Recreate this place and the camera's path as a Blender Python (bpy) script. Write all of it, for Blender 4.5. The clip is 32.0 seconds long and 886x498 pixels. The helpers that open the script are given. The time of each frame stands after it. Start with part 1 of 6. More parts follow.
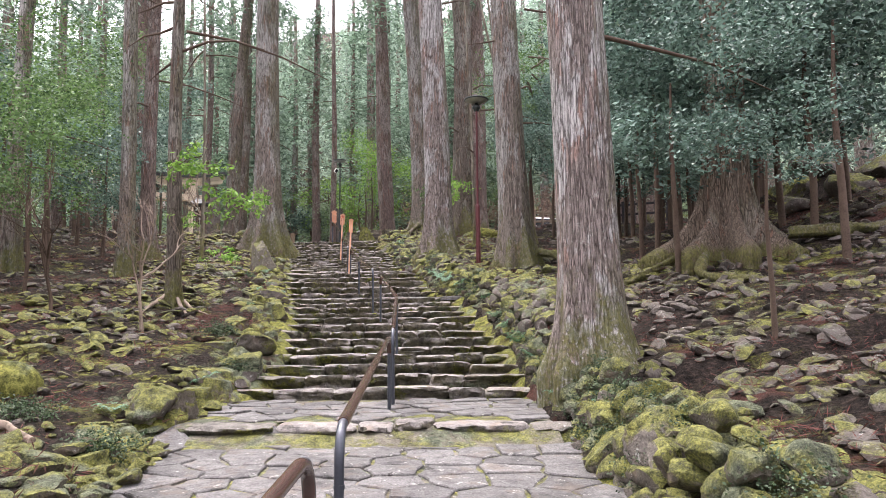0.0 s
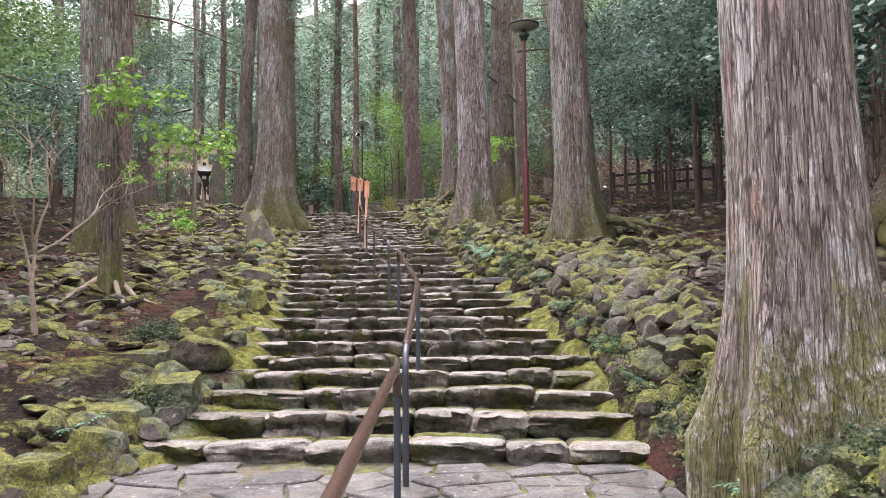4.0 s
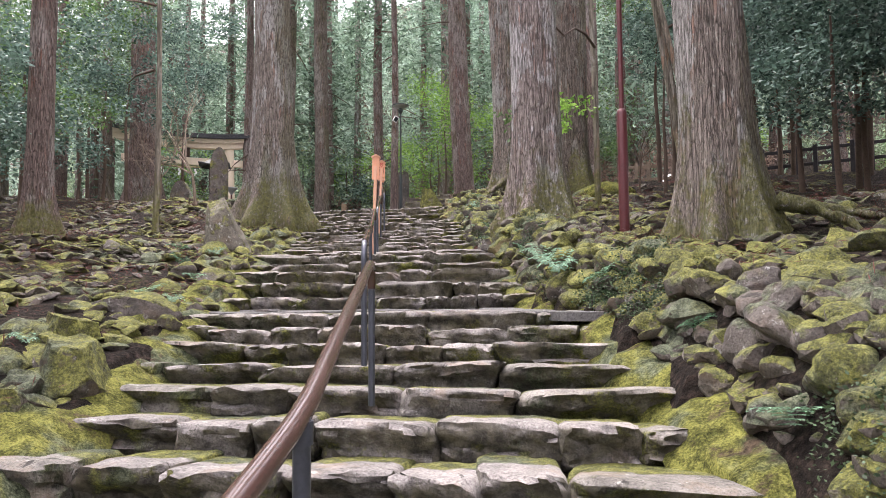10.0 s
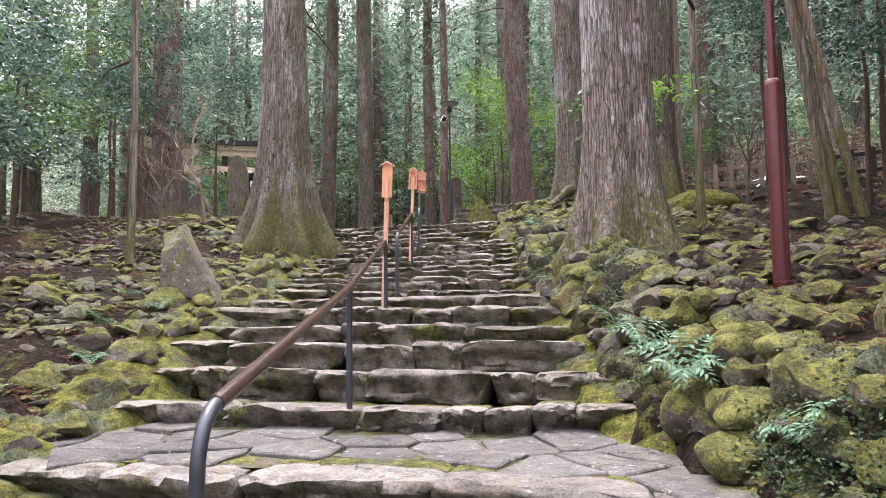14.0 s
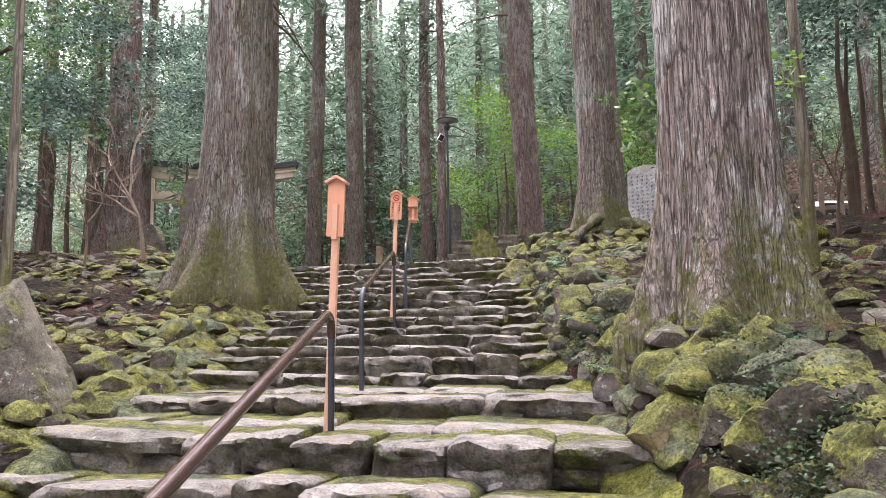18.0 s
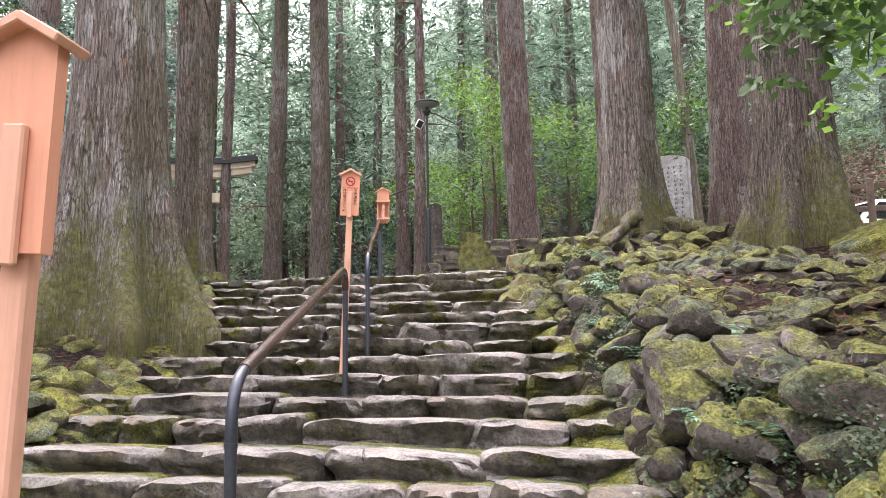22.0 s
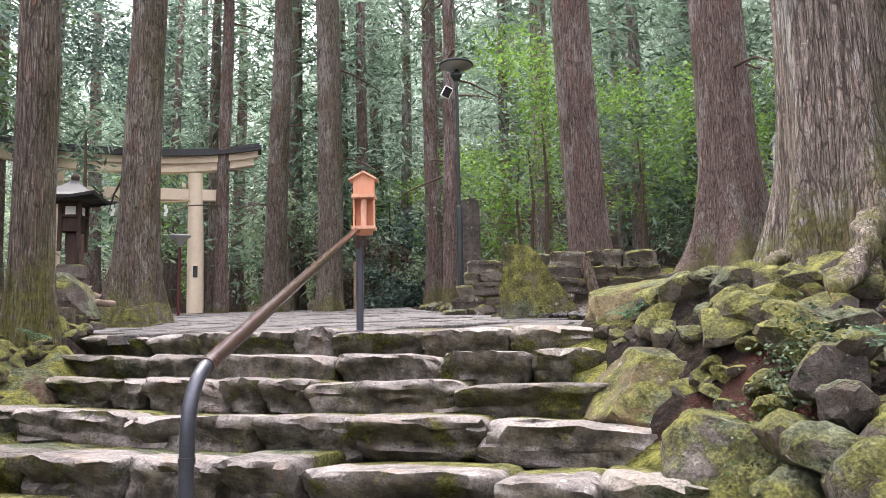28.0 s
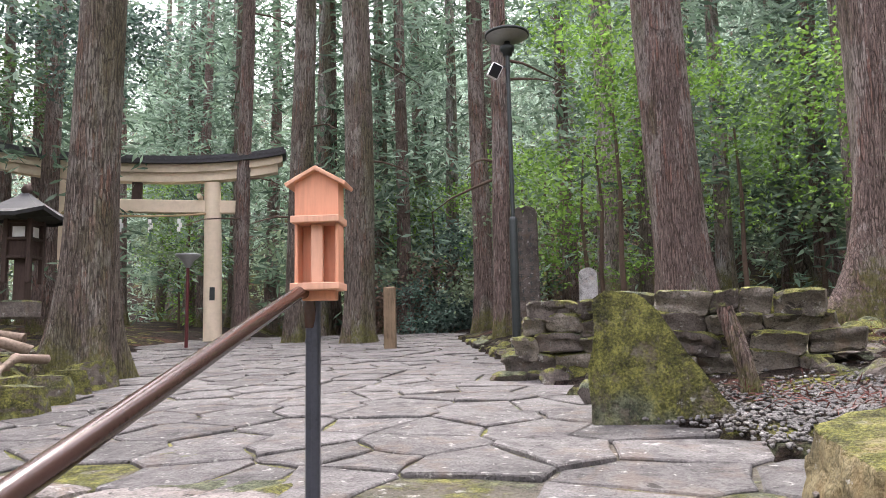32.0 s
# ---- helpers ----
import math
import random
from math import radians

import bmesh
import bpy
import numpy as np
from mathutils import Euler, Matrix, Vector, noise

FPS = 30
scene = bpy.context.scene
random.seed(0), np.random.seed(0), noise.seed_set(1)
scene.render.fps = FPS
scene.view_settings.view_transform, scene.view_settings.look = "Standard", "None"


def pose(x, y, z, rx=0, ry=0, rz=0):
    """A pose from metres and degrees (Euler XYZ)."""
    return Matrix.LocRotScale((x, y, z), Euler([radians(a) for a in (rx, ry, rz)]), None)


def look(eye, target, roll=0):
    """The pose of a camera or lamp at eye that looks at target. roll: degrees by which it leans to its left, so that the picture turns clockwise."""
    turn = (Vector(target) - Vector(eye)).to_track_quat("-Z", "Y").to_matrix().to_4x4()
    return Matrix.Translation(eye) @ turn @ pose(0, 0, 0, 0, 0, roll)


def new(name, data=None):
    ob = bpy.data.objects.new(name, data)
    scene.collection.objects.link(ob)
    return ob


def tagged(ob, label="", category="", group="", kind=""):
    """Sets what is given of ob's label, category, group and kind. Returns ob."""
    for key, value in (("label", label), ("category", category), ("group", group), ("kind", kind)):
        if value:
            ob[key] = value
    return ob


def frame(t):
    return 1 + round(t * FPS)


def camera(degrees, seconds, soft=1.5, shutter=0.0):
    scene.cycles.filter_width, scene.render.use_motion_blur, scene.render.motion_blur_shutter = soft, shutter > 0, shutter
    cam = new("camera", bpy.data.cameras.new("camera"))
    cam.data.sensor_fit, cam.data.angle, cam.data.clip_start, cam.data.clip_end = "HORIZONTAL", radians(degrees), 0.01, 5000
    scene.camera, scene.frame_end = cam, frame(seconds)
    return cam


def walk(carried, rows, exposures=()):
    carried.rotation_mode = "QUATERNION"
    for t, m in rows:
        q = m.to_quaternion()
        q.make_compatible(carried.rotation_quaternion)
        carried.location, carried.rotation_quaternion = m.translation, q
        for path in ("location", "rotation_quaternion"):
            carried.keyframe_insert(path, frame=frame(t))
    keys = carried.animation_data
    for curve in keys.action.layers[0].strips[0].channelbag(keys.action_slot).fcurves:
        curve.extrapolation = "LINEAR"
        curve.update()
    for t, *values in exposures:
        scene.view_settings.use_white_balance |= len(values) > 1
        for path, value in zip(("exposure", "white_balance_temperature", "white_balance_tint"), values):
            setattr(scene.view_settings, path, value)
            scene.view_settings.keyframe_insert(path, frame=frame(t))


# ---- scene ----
# ---- camera and walk ----
cam = camera(64.4, 32.0, soft=0.85)
EYE, TILT, LEAN, TURN = 1.6, 11.2, -1.39, 0.0
METRES = 31.36
ROWS = [
    (0.0, 0.0, 0.0, 0.0, -0.19, -5.68, 1.92),
    (0.5, -0.0016, 0.0185, -0.0027, -0.32, -5.75, 1.86),
    (1.0, -0.0033, 0.0356, -0.0056, -0.45, -5.9, 1.8),
    (1.5, -0.0037, 0.0535, -0.008, -0.5, -6.18, 1.78),
    (2.0, -0.0053, 0.071, -0.011, -0.37, -6.55, 1.78),
    (2.5, -0.0047, 0.0884, -0.0139, -0.07, -6.91, 1.88),
    (3.0, -0.0055, 0.106, -0.0166, 0.48, -7.22, 1.97),
    (3.5, -0.0059, 0.1231, -0.0191, 1.31, -7.42, 2.14),
    (4.0, -0.0059, 0.1413, -0.0204, 2.31, -7.51, 2.35),
    (4.5, -0.0082, 0.1585, -0.0217, 3.39, -7.52, 2.58),
    (6.5, -0.0093, 0.2255, -0.0317, 6.66, -7.09, 3.31),
    (7.0, -0.0104, 0.2409, -0.034, 7.09, -6.99, 3.36),
    (7.5, -0.0089, 0.2571, -0.0357, 7.31, -6.99, 3.37),
    (8.0, -0.01, 0.2723, -0.0362, 7.35, -7.07, 3.35),
    (8.5, -0.01, 0.2881, -0.0396, 7.28, -7.12, 3.3),
    (9.0, -0.0095, 0.3053, -0.0411, 7.14, -7.11, 3.25),
    (9.5, -0.0096, 0.3217, -0.0441, 7.05, -7.02, 3.25),
    (10.0, -0.0077, 0.3398, -0.0456, 7.06, -6.92, 3.26),
    (10.5, -0.0081, 0.3551, -0.0465, 7.24, -6.82, 3.3),
    (11.0, -0.0078, 0.371, -0.0461, 7.65, -6.76, 3.43),
    (11.5, -0.0069, 0.3882, -0.0458, 8.26, -6.73, 3.59),
    (12.0, -0.0082, 0.4045, -0.0465, 9.06, -6.71, 3.76),
    (12.5, -0.0082, 0.4209, -0.0466, 9.94, -6.67, 3.96),
    (13.0, -0.0104, 0.4355, -0.0469, 10.81, -6.59, 4.13),
    (13.5, -0.0133, 0.4496, -0.0446, 11.55, -6.46, 4.3),
    (14.0, -0.0144, 0.4644, -0.0436, 12.06, -6.33, 4.39),
    (14.5, -0.0174, 0.4775, -0.0441, 12.35, -6.17, 4.45),
    (16.5, -0.0267, 0.5341, -0.0438, 12.19, -5.11, 4.57),
    (17.0, -0.0278, 0.55, -0.0437, 12.13, -4.74, 4.54),
    (17.5, -0.0321, 0.5645, -0.0447, 12.08, -4.41, 4.55),
    (18.0, -0.0359, 0.5785, -0.0453, 12.03, -4.16, 4.53),
    (18.5, -0.0402, 0.5929, -0.0442, 11.9, -3.98, 4.48),
    (19.0, -0.0455, 0.6063, -0.047, 11.66, -3.87, 4.4),
    (19.5, -0.0502, 0.6217, -0.0503, 11.33, -3.82, 4.3),
    (20.0, -0.0564, 0.6379, -0.0526, 10.98, -3.77, 4.25),
    (20.5, -0.0606, 0.6539, -0.0513, 10.6, -3.73, 4.2),
    (21.0, -0.062, 0.6704, -0.05, 10.31, -3.7, 4.2),
    (21.5, -0.0648, 0.6851, -0.0503, 10.15, -3.78, 4.21),
    (22.0, -0.0635, 0.699, -0.0511, 10.18, -4.01, 4.29),
    (22.5, -0.0638, 0.7139, -0.0502, 10.43, -4.32, 4.36),
    (23.0, -0.0682, 0.7287, -0.0503, 10.84, -4.69, 4.43),
    (23.5, -0.0707, 0.744, -0.0518, 11.33, -4.95, 4.55),
    (24.0, -0.0738, 0.7589, -0.0518, 11.74, -5.05, 4.57),
    (24.5, -0.0778, 0.7728, -0.054, 12.04, -5.01, 4.62),
    (25.0, -0.0802, 0.7879, -0.0539, 12.23, -4.9, 4.65),
    (25.5, -0.0836, 0.802, -0.0555, 12.39, -4.74, 4.71),
    (27.5, -0.0876, 0.8558, -0.0527, 13.16, -4.33, 5.0),
    (28.0, -0.0896, 0.8689, -0.0523, 13.63, -4.14, 5.11),
    (28.5, -0.0934, 0.882, -0.0513, 14.21, -3.92, 5.26),
    (29.0, -0.0954, 0.8956, -0.0509, 14.85, -3.68, 5.4),
    (29.5, -0.0982, 0.9076, -0.052, 15.47, -3.48, 5.51),
    (30.0, -0.1014, 0.9215, -0.0513, 16.03, -3.31, 5.63),
    (30.5, -0.1035, 0.9376, -0.0512, 16.48, -3.19, 5.71),
    (31.0, -0.1081, 0.9516, -0.0525, 16.89, -3.15, 5.81),
    (31.5, -0.1123, 0.9661, -0.0511, 17.31, -3.19, 5.91),
    (32.0, -0.1151, 0.9811, -0.05, 17.81, -3.27, 6.04),
]
walk(cam, [(t, pose(0, 0, EYE, TILT, LEAN, TURN) @ pose(METRES * x, METRES * y, METRES * z, 90 + pitch, roll, yaw)) for t, x, y, z, yaw, pitch, roll in ROWS],
     exposures=[(0.0, 1.92), (12.0, 2.03), (19.0, 2.08), (24.0, 2.32), (28.0, 2.2), (32.0, 2.08)])

# ---- world and light: a bright overcast day over a cedar forest ----
world = bpy.data.worlds.new("sky")
scene.world = world
world.use_nodes = True
wn = world.node_tree
wn.nodes.clear()
sky = wn.nodes.new("ShaderNodeTexSky")
sky.sky_type = 'NISHITA'
sky.sun_disc = False
sky.sun_elevation = radians(62)
sky.sun_rotation = radians(-35)
sky.air_density, sky.dust_density, sky.ozone_density = 1.0, 6.0, 1.0
wash = wn.nodes.new("ShaderNodeMixRGB")
wash.inputs[0].default_value = 0.75
wash.inputs[2].default_value = (10.9, 10.0, 11.2, 1)
bg = wn.nodes.new("ShaderNodeBackground")
bg.inputs[1].default_value = 0.15
wo = wn.nodes.new("ShaderNodeOutputWorld")
wn.links.new(sky.outputs[0], wash.inputs[1])
dome = wn.nodes.new("ShaderNodeTexCoord")
split = wn.nodes.new("ShaderNodeSeparateXYZ")
rise = wn.nodes.new("ShaderNodeMapRange")
rise.inputs[1].default_value, rise.inputs[2].default_value = 0.0, 1.0
rise.inputs[3].default_value, rise.inputs[4].default_value = 0.40, 1.35
shade = wn.nodes.new("ShaderNodeMixRGB")
shade.blend_type = 'MULTIPLY'
shade.inputs[0].default_value = 1.0
wn.links.new(dome.outputs["Generated"], split.inputs[0])
wn.links.new(split.outputs[2], rise.inputs[0])
wn.links.new(wash.outputs[0], shade.inputs[1])
wn.links.new(rise.outputs[0], shade.inputs[2])
wn.links.new(shade.outputs[0], bg.inputs[0])
wn.links.new(bg.outputs[0], wo.inputs[0])
sun = new("sun", bpy.data.lights.new("sun", 'SUN'))
sun.data.energy = 1.5
sun.data.angle = radians(25)
sun.data.color = (1.0, 0.96, 0.9)
sun.matrix_world = look((0, 0, 0), (0.30, -0.42, -1.0))


# ---- materials ----
def ramp_node(nt, stops):
    n = nt.nodes.new("ShaderNodeValToRGB")
    e = n.color_ramp.elements
    while len(e) < len(stops):
        e.new(0.5)
    for k, (p, c) in enumerate(stops):
        e[k].position = p
        e[k].color = (*c, 1)
    return n


class Mat:
    """A small builder for one procedural material."""

    def __init__(self, name, rough=0.8, metal=0.0, spec=0.4):
        self.m = bpy.data.materials.new(name)
        self.m.use_nodes = True
        self.t = self.m.node_tree
        self.b = self.t.nodes["Principled BSDF"]
        self.b.inputs["Roughness"].default_value = rough
        self.b.inputs["Metallic"].default_value = metal
        self.b.inputs["Specular IOR Level"].default_value = spec
        self.geo = self.t.nodes.new("ShaderNodeNewGeometry")
        self.info = self.t.nodes.new("ShaderNodeObjectInfo")
        self.heights = []

    def link(self, a, b):
        self.t.links.new(a, b)

    def coord(self, scale=(1, 1, 1), local=False, jitter=False):
        mp = self.t.nodes.new("ShaderNodeMapping")
        mp.inputs["Scale"].default_value = scale
        if local:
            tc = self.t.nodes.new("ShaderNodeTexCoord")
            self.link(tc.outputs["Object"], mp.inputs[0])
        else:
            self.link(self.geo.outputs["Position"], mp.inputs[0])
        return mp.outputs[0]

    def noise(self, scale, detail=4, rough=0.6, stretch=(1, 1, 1), local=False, warp=0.0):
        n = self.t.nodes.new("ShaderNodeTexNoise")
        n.inputs["Scale"].default_value = scale
        n.inputs["Detail"].default_value = detail
        n.inputs["Roughness"].default_value = rough
        n.inputs["Distortion"].default_value = warp
        self.link(self.coord(stretch, local), n.inputs["Vector"])
        return n.outputs["Fac"]

    def ramp(self, fac, *stops):
        n = ramp_node(self.t, stops)
        self.link(fac, n.inputs[0])
        return n.outputs[0]

    def band(self, fac, lo, hi):
        n = self.t.nodes.new("ShaderNodeMapRange")
        n.interpolation_type = 'SMOOTHSTEP'
        n.inputs[1].default_value, n.inputs[2].default_value = lo, hi
        self.link(fac, n.inputs[0])
        return n.outputs[0]

    def math(self, op, a, b):
        n = self.t.nodes.new("ShaderNodeMath")
        n.operation = op
        for k, v in enumerate((a, b)):
            if isinstance(v, (int, float)):
                n.inputs[k].default_value = v
            else:
                self.link(v, n.inputs[k])
        return n.outputs[0]

    def mix(self, fac, a, b, mode='MIX'):
        n = self.t.nodes.new("ShaderNodeMixRGB")
        n.blend_type = mode
        for k, v in enumerate((fac, a, b)):
            if isinstance(v, (int, float)):
                n.inputs[k].default_value = v
            elif isinstance(v, tuple):
                n.inputs[k].default_value = (*v, 1)
            else:
                self.link(v, n.inputs[k])
        return n.outputs[0]

    def upness(self):
        s = self.t.nodes.new("ShaderNodeSeparateXYZ")
        self.link(self.geo.outputs["Normal"], s.inputs[0])
        return s.outputs[2]

    def height(self, local=True):
        s = self.t.nodes.new("ShaderNodeSeparateXYZ")
        if local:
            tc = self.t.nodes.new("ShaderNodeTexCoord")
            self.link(tc.outputs["Object"], s.inputs[0])
        else:
            self.link(self.geo.outputs["Position"], s.inputs[0])
        return s.outputs[2]

    def side(self):
        s = self.t.nodes.new("ShaderNodeSeparateXYZ")
        self.link(self.geo.outputs["Normal"], s.inputs[0])
        return s.outputs[0]

    def depth(self):
        s = self.t.nodes.new("ShaderNodeSeparateXYZ")
        tc = self.t.nodes.new("ShaderNodeTexCoord")
        self.link(tc.outputs["Object"], s.inputs[0])
        return s.outputs[1]

    def vary(self, color, amount=0.25, island=False):
        src = self.geo.outputs["Random Per Island"] if island else self.info.outputs["Random"]
        h = self.t.nodes.new("ShaderNodeHueSaturation")
        self.link(color, h.inputs["Color"])
        v = self.math('ADD', self.math('MULTIPLY', src, amount), 1.0 - amount / 2)
        self.link(v, h.inputs["Value"])
        return h.outputs[0]

    def bump(self, fac, strength=0.4, dist=0.02):
        self.heights.append((fac, strength, dist))

    def done(self, color, rough=None):
        if isinstance(color, tuple):
            self.b.inputs["Base Color"].default_value = (*color, 1)
        else:
            self.link(color, self.b.inputs["Base Color"])
        if rough is not None:
            self.link(rough, self.b.inputs["Roughness"])
        last = None
        for fac, s, d in self.heights:
            n = self.t.nodes.new("ShaderNodeBump")
            n.inputs["Strength"].default_value = s
            n.inputs["Distance"].default_value = d
            self.link(fac, n.inputs["Height"])
            if last:
                self.link(last, n.inputs["Normal"])
            last = n.outputs[0]
        if last:
            self.link(last, self.b.inputs["Normal"])
        return self.m


def moss_color(m):
    """Yellow-green moss with darker hollows, greyer in places."""
    n = m.mix(0.5, m.noise(9.0, 5, 0.65), m.noise(60, 4, 0.7))
    col = m.ramp(n, (0.36, (0.018, 0.020, 0.007)), (0.48, (0.092, 0.095, 0.024)), (0.63, (0.285, 0.280, 0.075)))
    grey = m.ramp(n, (0.36, (0.014, 0.018, 0.011)), (0.48, (0.066, 0.077, 0.045)), (0.63, (0.21, 0.225, 0.145)))
    return m.mix(m.band(m.noise(1.5, 4, 0.6), 0.50, 0.62), col, grey)


def make_stone(name, base, moss_lo, moss_hi, light=1.0, rough=0.85, patchy=0.5, lichen=0.6, tread=False, gain=0.34, foot_gain=0.40):
    """Weathered stone with pale lichen, seams and moss that grows on what faces up; treads are worn clean and keep moss
    at the back and on risers, whose dark algae film has shade painted in.
    """
    m = Mat(name, rough, spec=0.3)
    mid = m.noise(8, 6, 0.65)
    fine = m.noise(55, 4, 0.7)
    a, b, c = [tuple(v * k * light for v in base) for k in (0.5, 1.0, 1.4)]
    col = m.ramp(m.mix(0.55, m.noise(1.7, 4, 0.6), mid), (0.38, a), (0.50, b), (0.63, c))
    col = m.mix(0.75, col, m.ramp(fine, (0.34, (0.30, 0.29, 0.28)), (0.48, (0.90, 0.90, 0.90)), (0.66, (1.35, 1.35, 1.35))), 'MULTIPLY')
    col = m.vary(col, 0.42)
    warm = m.band(m.noise(3.7, 4, 0.6), 0.52, 0.68)
    col = m.mix(m.math('MULTIPLY', warm, 0.45), col, tuple(v * w * light for v, w in zip(base, (1.15, 0.92, 0.72))))
    lich = m.band(m.noise(12, 6, 0.7), 0.60, 0.66)
    col = m.mix(m.math('MULTIPLY', lich, lichen), col, (0.40 * light, 0.40 * light, 0.37 * light))
    crack = m.band(m.noise(2.6, 6, 0.7, warp=1.2), 0.385, 0.34)
    col = m.mix(m.math('MULTIPLY', crack, 0.8), col, (0.016, 0.014, 0.011))
    grow = m.noise(2.6, 6, 0.72)
    if tread:
        flat = m.band(m.upness(), 0.45, 0.85)
        foot = m.math('MULTIPLY', m.band(m.depth(), 0.30, 0.62), foot_gain)
        grow = m.math('ADD', grow, m.math('ADD', foot, m.math('MULTIPLY', flat, -0.10)))
        # algae film on the risers, with their shade painted into its dark colour
        riser_film_shade = m.math('MULTIPLY', m.band(m.noise(2.2, 6, 0.7), 0.36, 0.56), m.band(m.upness(), 0.75, 0.25))
        col = m.mix(m.math('MULTIPLY', riser_film_shade, 0.85), col, m.ramp(mid, (0.38, (0.018, 0.015, 0.011)), (0.5, (0.060, 0.053, 0.036)), (0.64, (0.125, 0.112, 0.075))))
    else:
        grow = m.math('ADD', grow, m.math('MULTIPLY', m.band(m.upness(), -0.2, 0.85), gain))
    grow = m.math('ADD', grow, m.math('MULTIPLY', m.math('SUBTRACT', m.noise(0.5, 3, 0.6), 0.5), patchy))
    moss = m.band(grow, moss_lo, moss_hi)
    moss = m.math('MULTIPLY', moss, m.band(m.noise(34, 5, 0.75), 0.28, 0.44))
    col = m.mix(moss, col, moss_color(m))
    m.bump(m.noise(5, 6, 0.62), 0.8, 0.045)
    m.bump(m.noise(13, 6, 0.7, warp=0.6), 0.8, 0.025)
    m.bump(m.noise(45, 5, 0.75), 0.7, 0.010)
    m.bump(m.math('MULTIPLY', moss, m.noise(30, 5, 0.8)), 0.9, 0.025)
    m.bump(m.math('MULTIPLY', moss, m.noise(95, 3, 0.8)), 0.8, 0.008)
    return m.done(col)


def make_bark(name, dark, mid, pale, moss_top, pale_amount=0.5, ridge=1.0, width=15.0, algae_side=0.0):
    """Cedar bark: narrow overlapping plates with thin cracks, reddish fresh strips, pale weathered faces, lichen, moss climbing from the foot."""
    m = Mat(name, 0.9, spec=0.2)
    wob = m.t.nodes.new('ShaderNodeTexNoise')
    wob.inputs['Scale'].default_value = 4.0
    wob.inputs['Detail'].default_value = 5.0
    m.link(m.coord((1, 1, 0.7), True), wob.inputs['Vector'])
    shift = m.t.nodes.new('ShaderNodeVectorMath')
    shift.operation = 'MULTIPLY_ADD'
    m.link(wob.outputs['Color'], shift.inputs[0])
    shift.inputs[1].default_value = (0.03, 0.03, 0.05)
    m.link(m.coord((1, 1, 0.08), True), shift.inputs[2])

    def plates(feature, scale, out):
        v = m.t.nodes.new('ShaderNodeTexVoronoi')
        v.feature = feature
        v.inputs['Scale'].default_value = scale
        m.link(shift.outputs[0], v.inputs['Vector'])
        return v.outputs[out]

    edge = plates('DISTANCE_TO_EDGE', width, 'Distance')
    edge2 = plates('DISTANCE_TO_EDGE', width * 2.4, 'Distance')
    tint = m.t.nodes.new('ShaderNodeSeparateColor')
    m.link(plates('F1', width, 'Color'), tint.inputs[0])
    tint2 = m.t.nodes.new('ShaderNodeSeparateColor')
    m.link(plates('F1', width * 2.4, 'Color'), tint2.inputs[0])
    flake = m.noise(30, 6, 0.75, (1, 1, 0.35), local=True)
    fib = m.noise(80, 4, 0.7, (1, 1, 0.08), local=True)
    patch = m.math('ADD', m.math('MULTIPLY', m.math('SUBTRACT', m.noise(1.5, 5, 0.62, (1, 1, 0.4), local=True), 0.5), 3.4), 0.5)
    red = (mid[0] * 1.25, mid[1] * 0.80, mid[2] * 0.66)
    fresh = m.math('MULTIPLY', m.band(tint.outputs[1], 0.55, 0.9), m.band(m.noise(1.3, 4, 0.6, (1, 1, 0.5), local=True), 0.42, 0.60))
    col = m.mix(m.math('MULTIPLY', fresh, 0.7), mid, red)
    val = m.math('ADD', m.math('MULTIPLY', tint2.outputs[0], 0.34), m.math('ADD', m.math('MULTIPLY', flake, 0.9), m.math('MULTIPLY', fib, 0.8)))
    hsv = m.t.nodes.new('ShaderNodeHueSaturation')
    m.link(col, hsv.inputs['Color'])
    m.link(m.math('ADD', val, 0.02), hsv.inputs['Value'])
    col = hsv.outputs[0]
    bare = m.math('ADD', m.math('MULTIPLY', tint.outputs[0], 0.22), m.math('ADD', patch, m.math('MULTIPLY', flake, 0.50)))
    pl = m.band(bare, 1.08 - 0.22 * pale_amount, 1.20 - 0.22 * pale_amount)
    col = m.mix(m.math('MULTIPLY', pl, 0.85), col, m.mix(flake, tuple(v * 0.75 for v in pale), pale))
    lich = m.band(m.noise(19, 5, 0.65, (1, 1, 0.8), local=True), 0.60, 0.655)
    col = m.mix(m.math('MULTIPLY', lich, 0.75), col, tuple(0.55 * v + 0.45 * w for v, w in zip(pale, (0.36, 0.38, 0.28))))
    aspect = m.math('ADD', m.noise(1.6, 6, 0.7, (1, 1, 0.3), local=True), m.math('MULTIPLY', m.side(), algae_side))
    algae = m.band(aspect, 0.52, 0.68)
    col = m.mix(m.math('MULTIPLY', algae, 0.6), col, m.ramp(flake, (0.35, (0.045, 0.045, 0.018)), (0.65, (0.155, 0.15, 0.065))))
    crack = m.math('MULTIPLY', m.band(edge, 0.11, 0.015), m.band(m.noise(5.0, 3, 0.6, (1, 1, 0.5), local=True), 0.30, 0.52))
    crack2 = m.math('MULTIPLY', m.band(edge2, 0.11, 0.01), 0.45)
    streak = m.math('ABSOLUTE', m.math('SUBTRACT', m.noise(width * 0.75, 4, 0.65, (1, 1, 0.05), local=True, warp=0.4), 0.5), 0.0)
    groove = m.band(streak, 0.055, 0.004)
    col = m.mix(crack2, col, tuple(v * 1.1 for v in dark))
    col = m.mix(m.math('MULTIPLY', crack, 0.7), col, tuple(v * 0.75 for v in dark))
    col = m.mix(m.math('MULTIPLY', groove, 0.55), col, tuple(v * 0.8 for v in dark))
    h = m.height()
